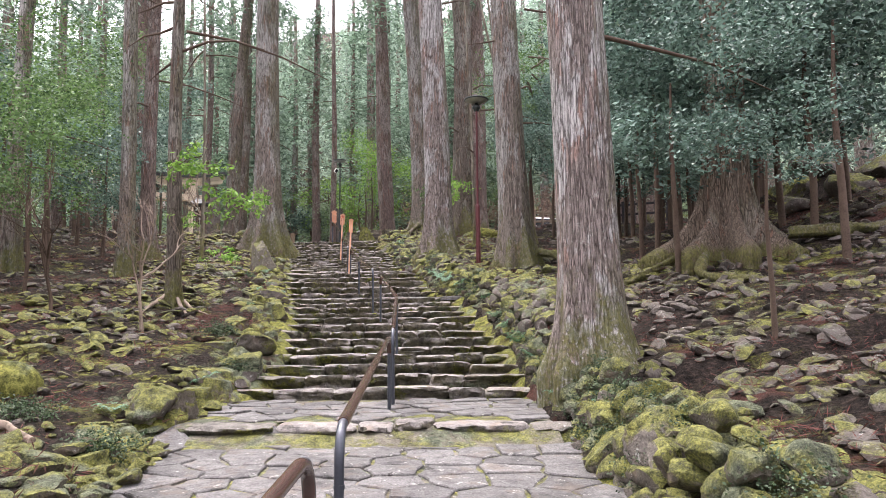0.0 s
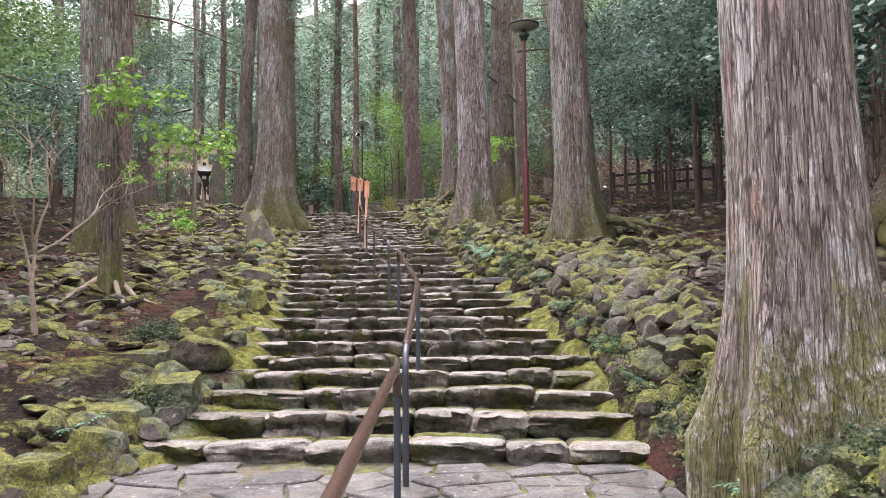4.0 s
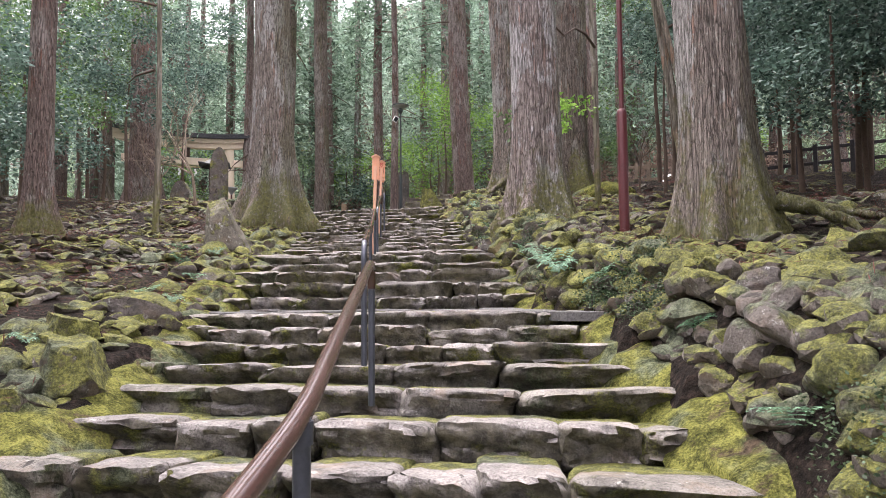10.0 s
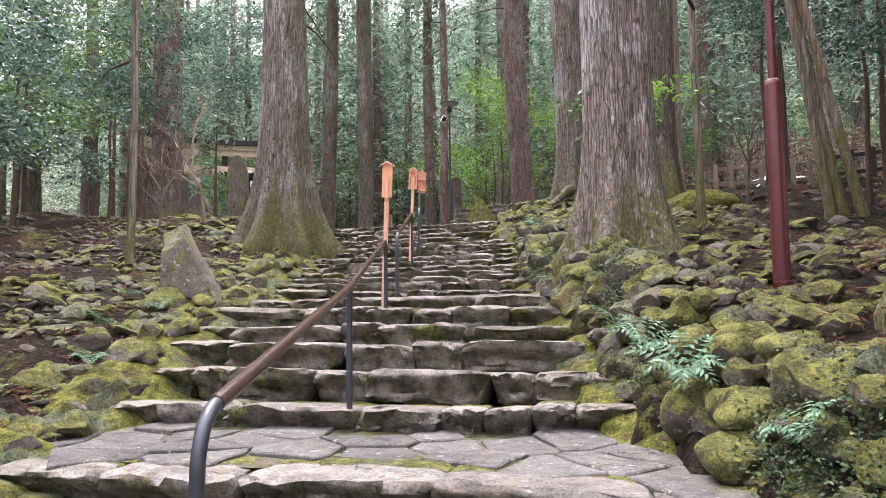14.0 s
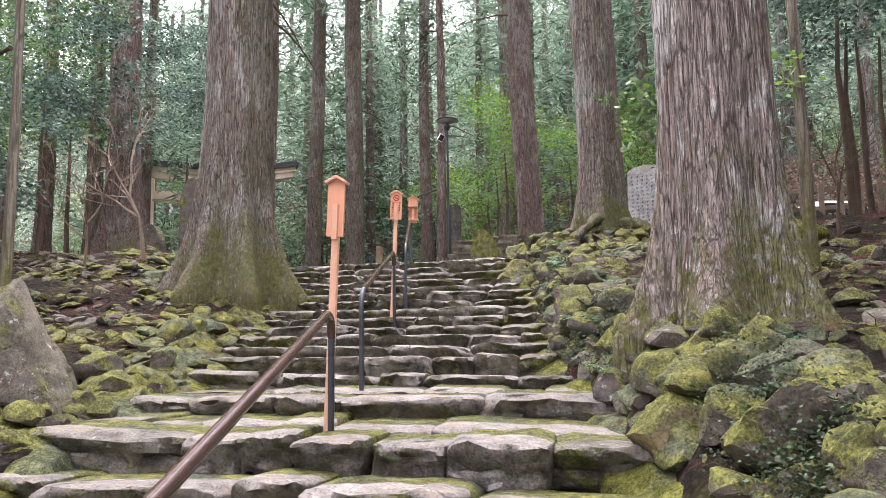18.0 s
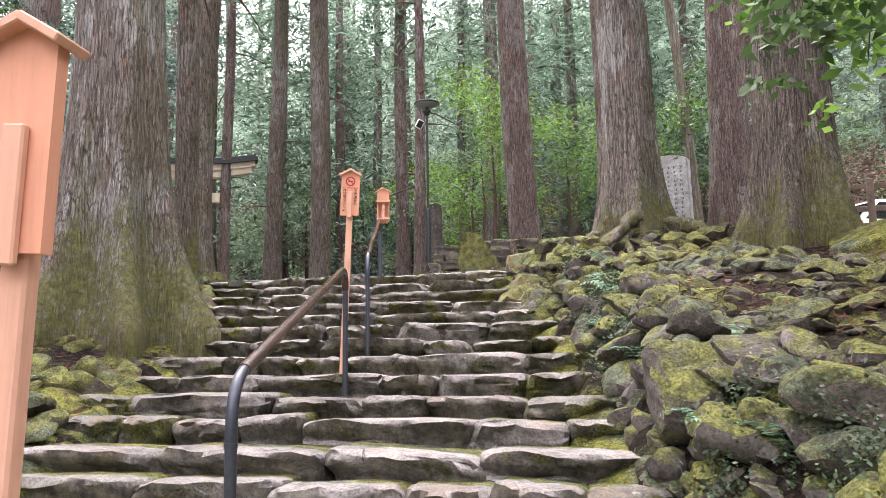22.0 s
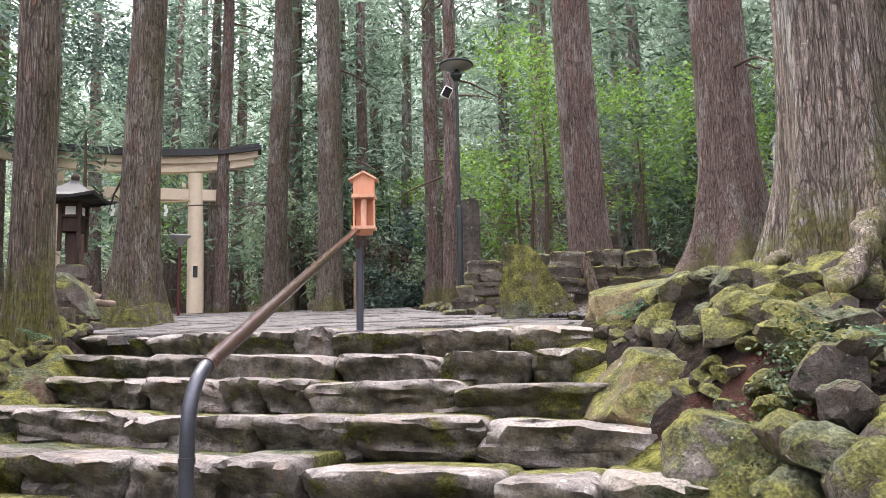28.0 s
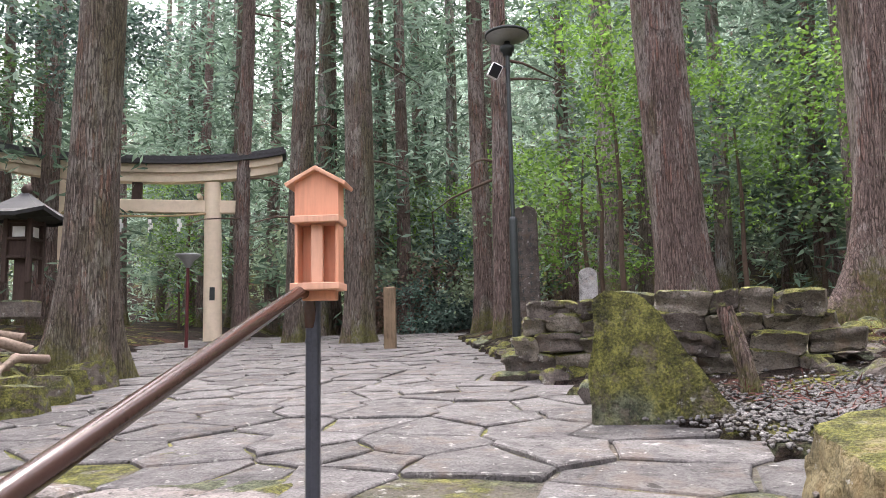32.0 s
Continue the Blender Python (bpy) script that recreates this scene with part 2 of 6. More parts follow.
    reach = m.band(m.math('ADD', m.math('MULTIPLY', h, 0.55 / max(moss_top, 0.05)), m.math('MULTIPLY', m.noise(1.5, 6, 0.75, (1, 1, 0.5), local=True), -4.6)), -1.45, -2.25)
    mossc = m.ramp(m.noise(16, 6, 0.75), (0.3, (0.04, 0.044, 0.013)), (0.52, (0.115, 0.115, 0.034)), (0.72, (0.22, 0.20, 0.065)))
    tuft = m.band(m.noise(9, 6, 0.75), 0.34, 0.50)
    col = m.mix(m.math('MULTIPLY', m.math('MULTIPLY', reach, tuft), 0.85), col, mossc)
    m.bump(m.band(edge, 0.0, 0.14), 0.7, 0.012 * ridge)
    m.bump(m.band(streak, 0.0, 0.10), 0.8, 0.018 * ridge)
    m.bump(m.band(edge2, 0.0, 0.2), 0.6, 0.009 * ridge)
    m.bump(flake, 0.8, 0.014 * ridge)
    m.bump(fib, 0.5, 0.004)
    return m.done(col)


def make_leaf(name, dark, light, gloss=0.45, trans=0.25):
    m = Mat(name, gloss, spec=0.35)
    src = m.geo.outputs["Random Per Island"]
    col = m.ramp(src, (0.0, dark), (0.6, light), (1.0, tuple(v * 1.5 for v in light)))
    big = m.noise(0.35, 3, 0.5)
    col = m.mix(m.band(big, 0.35, 0.65), m.mix(0.25, col, tuple(v * 0.3 for v in dark)), col)
    mat = m.done(col)
    tr = m.t.nodes.new("ShaderNodeBsdfTranslucent")
    m.link(col, tr.inputs[0])
    mx = m.t.nodes.new("ShaderNodeMixShader")
    mx.inputs[0].default_value = trans
    out = [n for n in m.t.nodes if n.type == 'OUTPUT_MATERIAL'][0]
    m.link(m.b.outputs[0], mx.inputs[1])
    m.link(tr.outputs[0], mx.inputs[2])
    m.link(mx.outputs[0], out.inputs[0])
    return mat


def make_paint(name, color, rough=0.4, metal=0.0, wear=0.15, grain=30, spec=0.5, stretch=(1, 1, 1)):
    m = Mat(name, rough, metal, spec)
    n = m.noise(grain, 5, 0.65, stretch, local=True)
    d = m.noise(2.3, 5, 0.7, local=False)
    col = m.ramp(m.mix(0.5, n, d), (0.3, tuple(v * (1 - 2 * wear) for v in color)), (0.5, color), (0.7, tuple(min(1, v * (1 + wear)) for v in color)))
    m.bump(n, 0.15, 0.004)
    return m.done(col)


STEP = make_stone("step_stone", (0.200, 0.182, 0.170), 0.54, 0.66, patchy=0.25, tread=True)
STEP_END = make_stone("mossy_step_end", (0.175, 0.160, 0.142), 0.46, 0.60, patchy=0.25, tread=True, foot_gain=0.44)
FLAG = make_stone("paving_stone", (0.112, 0.107, 0.105), 0.98, 1.10, patchy=0.2, lichen=0.6)
ROCK = make_stone("mossy_rock", (0.115, 0.100, 0.088), 0.58, 0.74, patchy=0.85)
ROCK_MOSSY = make_stone("thickly_mossed_rock", (0.115, 0.100, 0.082), 0.46, 0.62, patchy=0.4)
PILE = make_stone("drystone", (0.20, 0.18, 0.15), 0.60, 0.78)
PEBBLE = make_stone("gravel_stone", (0.135, 0.130, 0.128), 1.6, 1.7)
ROCK_BARE = make_stone("grey_rock", (0.095, 0.082, 0.072), 0.76, 0.94)
ROCK_GOLD = make_stone("golden_lichen_rock", (0.170, 0.142, 0.078), 0.66, 0.84, patchy=0.4)
GRANITE = make_stone("dressed_granite", (0.34, 0.34, 0.33), 1.0, 1.1, rough=0.7)


def make_soil():
    m = Mat("forest_floor", 0.95, spec=0.1)
    big = m.noise(0.45, 5, 0.65)
    fine = m.noise(14, 6, 0.75)
    grit = m.noise(70, 4, 0.7)
    soil = m.ramp(fine, (0.36, (0.005, 0.004, 0.0035)), (0.53, (0.024, 0.018, 0.0145)), (0.7, (0.085, 0.061, 0.049)))
    litter = m.ramp(m.noise(40, 5, 0.8, warp=2.0), (0.38, (0.009, 0.005, 0.004)), (0.63, (0.135, 0.06, 0.047)))
    col = m.mix(m.band(m.noise(0.7, 5, 0.7), 0.54, 0.64), soil, litter)
    moss = m.math('MULTIPLY', m.band(m.noise(1.3, 7, 0.8, warp=0.4), 0.50, 0.60), m.band(m.noise(0.24, 3, 0.6), 0.43, 0.56))
    col = m.mix(moss, col, moss_color(m))
    m.bump(fine, 1.0, 0.09)
    m.bump(grit, 0.8, 0.02)
    return m.done(col)


SOIL = make_soil()
def make_moss():
    m = Mat('moss_carpet', 0.95, spec=0.1)
    col = moss_color(m)
    col = m.mix(m.band(m.noise(2.6, 6, 0.7), 0.54, 0.66), col, m.ramp(m.noise(22, 5, 0.7), (0.35, (0.03, 0.022, 0.015)), (0.65, (0.12, 0.085, 0.06))))
    m.bump(m.noise(16, 6, 0.8), 1.0, 0.04)
    m.bump(m.noise(90, 4, 0.7), 0.7, 0.01)
    return m.done(col)


MOSS = make_moss()
JOINT = make_stone("mossy_joint", (0.10, 0.09, 0.07), 0.74, 0.92)
BARK_PALE = make_bark("pale_cedar_bark", (0.048, 0.036, 0.030), (0.310, 0.262, 0.240), (0.66, 0.645, 0.63), 0.95, 1.12, 1.0, 22.0, 0.16)
BARK_GREY = make_bark("grey_cedar_bark", (0.040, 0.033, 0.027), (0.262, 0.222, 0.192), (0.50, 0.485, 0.455), 0.9, 1.05, 1.0, 26.0, 0.2)
BARK_RED = make_bark("red_cedar_bark", (0.032, 0.023, 0.019), (0.205, 0.155, 0.136), (0.38, 0.335, 0.305), 0.5, 0.75, 1.0, 28.0)
BARK_DARK = make_bark("dark_cedar_bark", (0.028, 0.022, 0.018), (0.175, 0.146, 0.122), (0.34, 0.315, 0.275), 0.8, 0.7, 1.0, 26.0, 0.12)
BARK_ROOT = make_bark("brown_buttress_bark", (0.030, 0.022, 0.017), (0.19, 0.150, 0.116), (0.34, 0.30, 0.25), 0.12, 0.5, 1.0, 20.0)
BARK_SMOOTH = make_bark("smooth_grey_bark", (0.08, 0.07, 0.055), (0.19, 0.165, 0.13), (0.3, 0.28, 0.24), 1.2, 0.5, 0.3, 9.0)
TWIG = make_paint("twig_wood", (0.085, 0.06, 0.045), 0.9, 0, 0.3, 40, 0.2)
ROOT = make_paint("weathered_root", (0.23, 0.18, 0.14), 0.9, 0, 0.4, 25, 0.2)
LEAF_DARK = make_leaf("dark_evergreen_leaf", (0.022, 0.050, 0.040), (0.125, 0.195, 0.155), 0.5, 0.25)
LEAF_MID = make_leaf("green_leaf", (0.03, 0.066, 0.022), (0.105, 0.18, 0.055), 0.5, 0.35)
LEAF_LIGHT = make_leaf("light_green_leaf", (0.07, 0.15, 0.028), (0.20, 0.34, 0.065), 0.5, 0.45)
LEAF_CEDAR = make_leaf("cedar_needles", (0.045, 0.08, 0.055), (0.18, 0.26, 0.18), 0.7, 0.4)
# far needles: distance haze is painted in as a paler green
LEAF_HAZE_NEEDLE = make_leaf("haze_paled_needles", (0.105, 0.16, 0.12), (0.30, 0.40, 0.31), 0.7, 0.4)
LEAF_CREEP = make_leaf("creeper_leaf", (0.014, 0.028, 0.012), (0.060, 0.092, 0.045), 0.6, 0.2)
LEAF_FERN = make_leaf("fern_green", (0.045, 0.10, 0.055), (0.15, 0.26, 0.16), 0.55, 0.3)
LEAF_DRY = make_leaf("dry_pinkish_leaf", (0.12, 0.08, 0.06), (0.27, 0.19, 0.15), 0.7, 0.3)
RAIL = make_paint("brown_vinyl_rail", (0.056, 0.031, 0.026), 0.16, 0.0, 0.1, 60)
POST = make_paint("blue_grey_steel", (0.055, 0.06, 0.075), 0.35, 0.4, 0.2, 60)
MAROON = make_paint("maroon_lamp_paint", (0.085, 0.018, 0.02), 0.35, 0.2, 0.2, 40)
DARKMETAL = make_paint("dark_green_metal", (0.035, 0.042, 0.042), 0.4, 0.5, 0.2, 40)
LAMPGLASS = make_paint("frosted_lamp_disc", (0.30, 0.31, 0.30), 0.3, 0.3, 0.1, 20)
# leaf green lightened to paint distance haze on far broadleaf trees
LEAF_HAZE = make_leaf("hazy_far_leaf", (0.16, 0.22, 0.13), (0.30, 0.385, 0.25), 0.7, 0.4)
WOOD = make_paint("fresh_cypress_wood", (0.62, 0.30, 0.185), 0.6, 0, 0.12, 50, 0.3, (1, 1, 0.08))
WOOD_POST = make_paint("pale_cypress_post", (0.60, 0.34, 0.23), 0.6, 0, 0.12, 50, 0.3, (1, 1, 0.08))
OLDWOOD = make_paint("dark_old_wood", (0.06, 0.042, 0.035), 0.8, 0, 0.3, 40, 0.2, (1, 1, 0.1))
CREAM = make_paint("cream_torii_paint", (0.66, 0.56, 0.42), 0.6, 0, 0.08, 8, 0.3)
TILE = make_paint("black_roof_tile", (0.035, 0.036, 0.04), 0.6, 0, 0.25, 20)
INK = make_paint("black_ink", (0.012, 0.01, 0.01), 0.7, 0, 0.1, 20, 0.2)
RED = make_paint("red_sign_paint", (0.42, 0.03, 0.035), 0.5, 0, 0.08, 30, 0.3)
FENCE = make_paint("dark_fence_wood", (0.035, 0.032, 0.035), 0.7, 0, 0.3, 30, 0.2)
ROPE = make_paint("straw_rope", (0.42, 0.32, 0.19), 0.9, 0, 0.2, 60, 0.1)
WHITE = make_paint("white_paint", (0.78, 0.78, 0.77), 0.4, 0, 0.05, 20, 0.4)
BLACKGLASS = make_paint("dark_glass", (0.02, 0.022, 0.025), 0.08, 0, 0.1, 10, 0.6)
RUBBER = make_paint("black_rubber", (0.02, 0.02, 0.02), 0.8, 0, 0.1, 20, 0.2)


# ---- building helpers ----
def mesh_of(name, verts, faces, mat, smooth=False):
    me = bpy.data.meshes.new(name)
    verts = np.asarray(verts, dtype=np.float32)
    faces = np.asarray(faces, dtype=np.int32)
    n, k = faces.shape
    me.vertices.add(len(verts))
    me.vertices.foreach_set("co", verts.ravel())
    me.loops.add(n * k)
    me.loops.foreach_set("vertex_index", faces.ravel())
    me.polygons.add(n)
    me.polygons.foreach_set("loop_start", np.arange(0, n * k, k, dtype=np.int32))
    me.polygons.foreach_set("use_smooth", np.full(n, smooth, dtype=bool))
    me.update(calc_edges=True)
    me.validate()
    me.materials.append(mat)
    return me


def mesh_bm(name, bm, mat, smooth=False):
    me = bpy.data.meshes.new(name)
    bm.normal_update()
    for f in bm.faces:
        f.smooth = smooth
    bm.to_mesh(me)
    bm.free()
    me.materials.append(mat)
    return me


def part(name, me, parent, m=None, label=""):
    ob = new(name, me)
    ob.parent = parent
    if m is not None:
        ob.matrix_basis = m
    if label:
        ob["label"] = label
    return ob


def thing(name, m, label, category, group="", kind="", me=None):
    ob = new(name, me)
    ob.matrix_basis = m
    return tagged(ob, label, category, group, kind)


def box_bm(sx, sy, sz, at=(0, 0, 0), bevel=0.0, seg=1, bm=None):
    """A bevelled block centred at at."""
    out = bm if bm is not None else bmesh.new()
    tmp = bmesh.new()
    bmesh.ops.create_cube(tmp, size=1.0)
    for v in tmp.verts:
        v.co = Vector((v.co.x * sx, v.co.y * sy, v.co.z * sz))
    if bevel:
        bmesh.ops.bevel(tmp, geom=list(tmp.edges), offset=bevel, segments=seg, affect='EDGES')
    for v in tmp.verts:
        v.co += Vector(at)
    me = bpy.data.meshes.new("tmp")
    tmp.to_mesh(me)
    tmp.free()
    out.from_mesh(me)
    bpy.data.meshes.remove(me)
    return out


def tube_arrays(points, radii, seg=10, cap=True):
    """A round tube through points; returns vertices and quad faces."""
    pts = [Vector(p) for p in points]
    vs, fs = [], []
    side = Vector((1, 0, 0))
    for i, p in enumerate(pts):
        d = (pts[min(i + 1, len(pts) - 1)] - pts[max(i - 1, 0)]).normalized()
        side = side - d * side.dot(d)
        if side.length < 1e-4:
            side = d.orthogonal()
        side.normalize()
        up = d.cross(side)
        r = radii[i] if isinstance(radii, (list, tuple)) else radii
        for k in range(seg):
            a = 2 * math.pi * k / seg
            vs.append(p + (side * math.cos(a) + up * math.sin(a)) * r)
    for i in range(len(pts) - 1):
        for k in range(seg):
            a, b = i * seg + k, i * seg + (k + 1) % seg
            fs.append((a, b, b + seg, a + seg))
    if cap:
        for base, order in ((0, -1), ((len(pts) - 1) * seg, 1)):
            rim = [vs[base + k].copy() for k in range(seg)]
            c = len(vs)
            vs.append(pts[0] if base == 0 else pts[-1])
            vs.extend(rim)
            for k in range(seg):
                a, b = c + 1 + k, c + 1 + (k + 1) % seg
                fs.append((c, a, b, b) if order == 1 else (c, b, a, a))
    return vs, fs


def tube(name, points, radii, mat, seg=10):
    vs, fs = tube_arrays(points, radii, seg)
    bm = bmesh.new()
    bv = [bm.verts.new(v) for v in vs]
    for f in fs:
        q = list(dict.fromkeys(f))
        bm.faces.new([bv[i] for i in q])
    return mesh_bm(name, bm, mat, True)


def lathe(name, profile, mat, seg=20, smooth=True):
    """A turned shape from (radius, height) pairs."""
    vs, fs = [], []
    for r, z in profile:
        for k in range(seg):
            a = 2 * math.pi * k / seg
            vs.append((r * math.cos(a), r * math.sin(a), z))
    for i in range(len(profile) - 1):
        for k in range(seg):
            a, b = i * seg + k, i * seg + (k + 1) % seg
            fs.append((a, b, b + seg, a + seg))
    return mesh_of(name, vs, fs, mat, smooth)


# ---- the plan: stairs, terraces and banks ----
STEPS_LOW = (10.45, 11.05, 11.80, 12.40, 12.98, 13.75, 14.45, 15.15, 15.75, 16.40, 17.05, 17.65, 18.20)
STEPS_HIGH = (19.70, 20.40, 21.15, 21.74, 22.35, 23.65, 24.85, 25.55, 26.00, 26.60, 27.10, 27.70, 28.35, 29.00, 29.85, 30.55, 31.30, 31.95, 32.55, 33.17)
Z0, Z1, Z2 = 0.44, 2.10, 5.20


def prof(y):
    """The height of the walked way, smoothed over the steps."""
    return np.interp(y, (-300, -12, 0, 7.9, 8.05, 9.9, 17.9, 19.3, 22.35, 23.65, 24.85, 25.55, 31.3, 33.2, 36, 52, 70, 400), (-30, -0.4, 0.02, 0.25, 0.40, 0.44, Z1, Z1 + 0.06, 2.98, 3.09, 3.23, 3.38, 4.643, Z2, Z2 + 0.12, 5.98, 6.4, 6.4))


RX = ((-20, 1.6), (4, 1.35), (8, 1.25), (10.4, 1.22), (13, 1.10), (16, 0.68), (18, 0.26), (19.7, -0.35), (22.6, -0.98), (24.8, -1.5), (25.9, -1.85), (28.5, -2.15), (30.3, -2.5), (33.5, -3.4), (34.3, -3.15), (35.0, -3.40), (35.6, -4.05), (39.7, -5.8), (44, -7.6), (50, -10), (70, -16))
LX = ((-20, -2.2), (4, -2.4), (6.2, -2.6), (8, -2.86), (11.6, -2.9), (13.4, -3.1), (18, -3.95), (22.5, -5.0), (25, -5.35), (28.4, -6.25), (30.5, -7.1), (34, -8.8), (40.5, -13.6), (46, -17.4), (50, -19), (70, -26))


def right_edge(y):
    return np.interp(y, [a for a, _ in RX], [b for _, b in RX])


def left_edge(y):
    return np.interp(y, [a for a, _ in LX], [b for _, b in LX])


def smooth01(v, lo, hi):
    s = np.clip((v - lo) / (hi - lo), 0, 1)
    return s * s * (3 - 2 * s)


def ground_base(x, y):
    """The forest floor without its small bumps."""
    p = prof(y)
    dr, dl = x - right_edge(y), left_edge(y) - x
    steep = 0.045 + 0.19 * smooth01(-y, -19, -14) + 0.05 * smooth01(y, 36, 40)
    right = p + 0.04 + 0.46 * (1 - 0.93 * smooth01(y, 32.3, 33.6)) * smooth01(dr, 0.15, 0.65) + steep * np.clip(dr - 0.8, 0, 9) + 0.06 * np.clip(dr - 14, 0, 200)
    left = p - 0.02 + 0.20 * smooth01(dl, 0.2, 1.0) + 0.07 * np.clip(dl - 0.8, 0, 10) - 0.10 * np.clip(dl - 12, 0, 60)
    z = np.where(dr > 0, right, np.where(dl > 0, left, p - 0.40))
    z = z + 2.6 * np.exp(-((x - 12.5) ** 2 + (y - 20) ** 2) / 18.0)
    z = z + 0.58 * np.clip(y - 64 - 0.25 * np.clip(-x - 10, 0, 100), 0, 170)
    return z


def lumps(x, y):
    return 0.10 * noise.noise((x * 0.9, y * 0.9, 0.3)) + 0.06 * noise.noise((x * 2.7, y * 2.7, 4.1)) + 0.25 * noise.noise((x * 0.22, y * 0.22, 9.0))


def ground_at(x, y):
    inside = left_edge(y) < x < right_edge(y)
    z = float(ground_base(np.float64(x), np.float64(y)))
    if not inside:
        d = min(1.0, max(x - right_edge(y), left_edge(y) - x) / 0.8)
        calm = smooth01(y, 32.6, 33.8) * (1 - smooth01(y, 38.0, 39.5)) * (x > right_edge(y)) * (1 - smooth01(x - right_edge(y), 2.0, 3.5))
        z += lumps(x, y) * (0.35 + 0.65 * d) * (1 - 0.92 * calm)
    return z


def axis(lo, hi, step, far):
    mid = list(np.arange(lo, hi + 1e-6, step))
    out, d, v = [], step, hi
    while v < far:
        d *= 1.22
        v += d
        out.append(v)
    pre, d, v = [], step, lo
    while v > -far:
        d *= 1.22
        v -= d
        pre.append(v)
    return np.array(pre[::-1] + mid + out)


GX, GY = axis(-21, 11, 0.25, 900), axis(2, 56, 0.25, 900)
gverts = [(x, y, ground_at(x, y)) for y in GY for x in GX]
nx, ny = len(GX), len(GY)
gfaces = [(j * nx + i, j * nx + i + 1, (j + 1) * nx + i + 1, (j + 1) * nx + i) for j in range(ny - 1) for i in range(nx - 1)]
thing("ground", Matrix(), "forest floor of soil, cedar litter and moss under tall cedars", "ground", "", "structure", mesh_of("ground", gverts, gfaces, SOIL, True))

# ---- stones ----
def crisp(me, angle=27):
    """Smooth faces with sharp breaks."""
    me.set_sharp_from_angle(angle=radians(angle))
    return me


def stone_block(seed, cuts=8):
    """A rough hewn slab, one metre each way, its top at z = 0 and its front at y = 0: broken corners, undercut face."""
    g = random.Random(seed)
    bm = bmesh.new()
    bmesh.ops.create_cube(bm, size=2.0)
    bmesh.ops.subdivide_edges(bm, edges=list(bm.edges), cuts=cuts, use_grid_fill=True)
    breaks = []
    for _ in range(7):
        d = Vector((g.uniform(-1, 1), -g.uniform(0.3, 1.0), g.uniform(-0.7, 0.7))).normalized()
        reach = abs(d.x) + abs(d.y) + abs(d.z)
        breaks.append((d, reach * g.uniform(0.76, 0.96)))
    under = g.uniform(0.04, 0.17)
    skew = g.uniform(-0.16, 0.16)
    lean = g.uniform(-0.07, 0.07)
    s = Vector((seed * 7.3, seed * 3.1, seed * 1.7))
    for v in bm.verts:
        u = v.co.copy()
        k = (abs(u.x) ** 9 + abs(u.y) ** 7 + abs(u.z) ** 7) ** (1 / 8)
        p = u / k
        for d, h in breaks:
            over = p.dot(d) - h
            if over > 0:
                p -= d * over * 0.8
        n = noise.noise_vector(p * 1.3 + s) * 0.07 + noise.noise_vector(p * 3.1 + s) * 0.075 + noise.noise_vector(p * 7.0 + s) * 0.055
        lift = 0.45 if u.z > 0.9 and abs(u.y) < 0.9 else 1.0
        front = max(0.0, 0.5 - p.y)
        z = p.z * 0.5 - 0.5 + n.z * lift + lean * p.x * 0.5
        low = min(1.0, max(0.0, -z - 0.12) * 2.2)
        v.co = Vector((p.x * 0.5 + n.x * 0.22 + skew * (z + 0.25), p.y * 0.5 + 0.5 + n.y * 0.9 + under * low * front + lean * 0.6 * p.x * front, z))
    return crisp(mesh_bm("stone", bm, STEP, True), 34)


def rock_mesh(seed, mat, sub=2, rough=0.22, facets=7):
    """A boulder about two metres across, worn, with a few flat faces."""
    rng = random.Random(seed)
    bm = bmesh.new()
    bmesh.ops.create_icosphere(bm, subdivisions=sub, radius=1.0)
    planes = []
    for _ in range(facets):
        d = Vector((rng.gauss(0, 1), rng.gauss(0, 1), rng.gauss(0, 1))).normalized()
        planes.append((d, rng.uniform(0.48, 0.82)))
    s = Vector((seed * 5.1, seed * 2.3, seed * 9.7))
    for v in bm.verts:
        p = v.co.copy()
        for d, h in planes:
            over = p.dot(d) - h
            if over > 0:
                p -= d * over * 0.95
        p += p.normalized() * (noise.noise(p * 1.3 + s) * rough * 0.8 + noise.noise(p * 3.3 + s) * rough * 0.32 + noise.noise(p * 8.0 + s) * rough * 0.14)
        v.co = p
    return crisp(mesh_bm("rock", bm, mat, True))


BLOCKS = [stone_block(k + 1) for k in range(26)]
END_BLOCKS = [stone_block(k + 41) for k in range(10)]
for me in END_BLOCKS:
    me.materials[0] = STEP_END
ROCKS = [rock_mesh(k + 1, ROCK, 3, 0.26, 9) for k in range(20)]
ROCKS_MOSSY = [rock_mesh(k + 61, ROCK_MOSSY, 3, 0.26, 8) for k in range(10)]
ROCKS_BARE = [rock_mesh(k + 31, ROCK_BARE, 3, 0.26, 9) for k in range(8)]
rng = random.Random(5)


def nosing_turn(y):
    return float(np.interp(y, (0, 26, 34, 40), (0, 0.0, -0.10, -0.12)))


stairs = thing("stairs", Matrix(), "long flight of worn grey stone steps with mossy edges", "stairs", "", "structure")


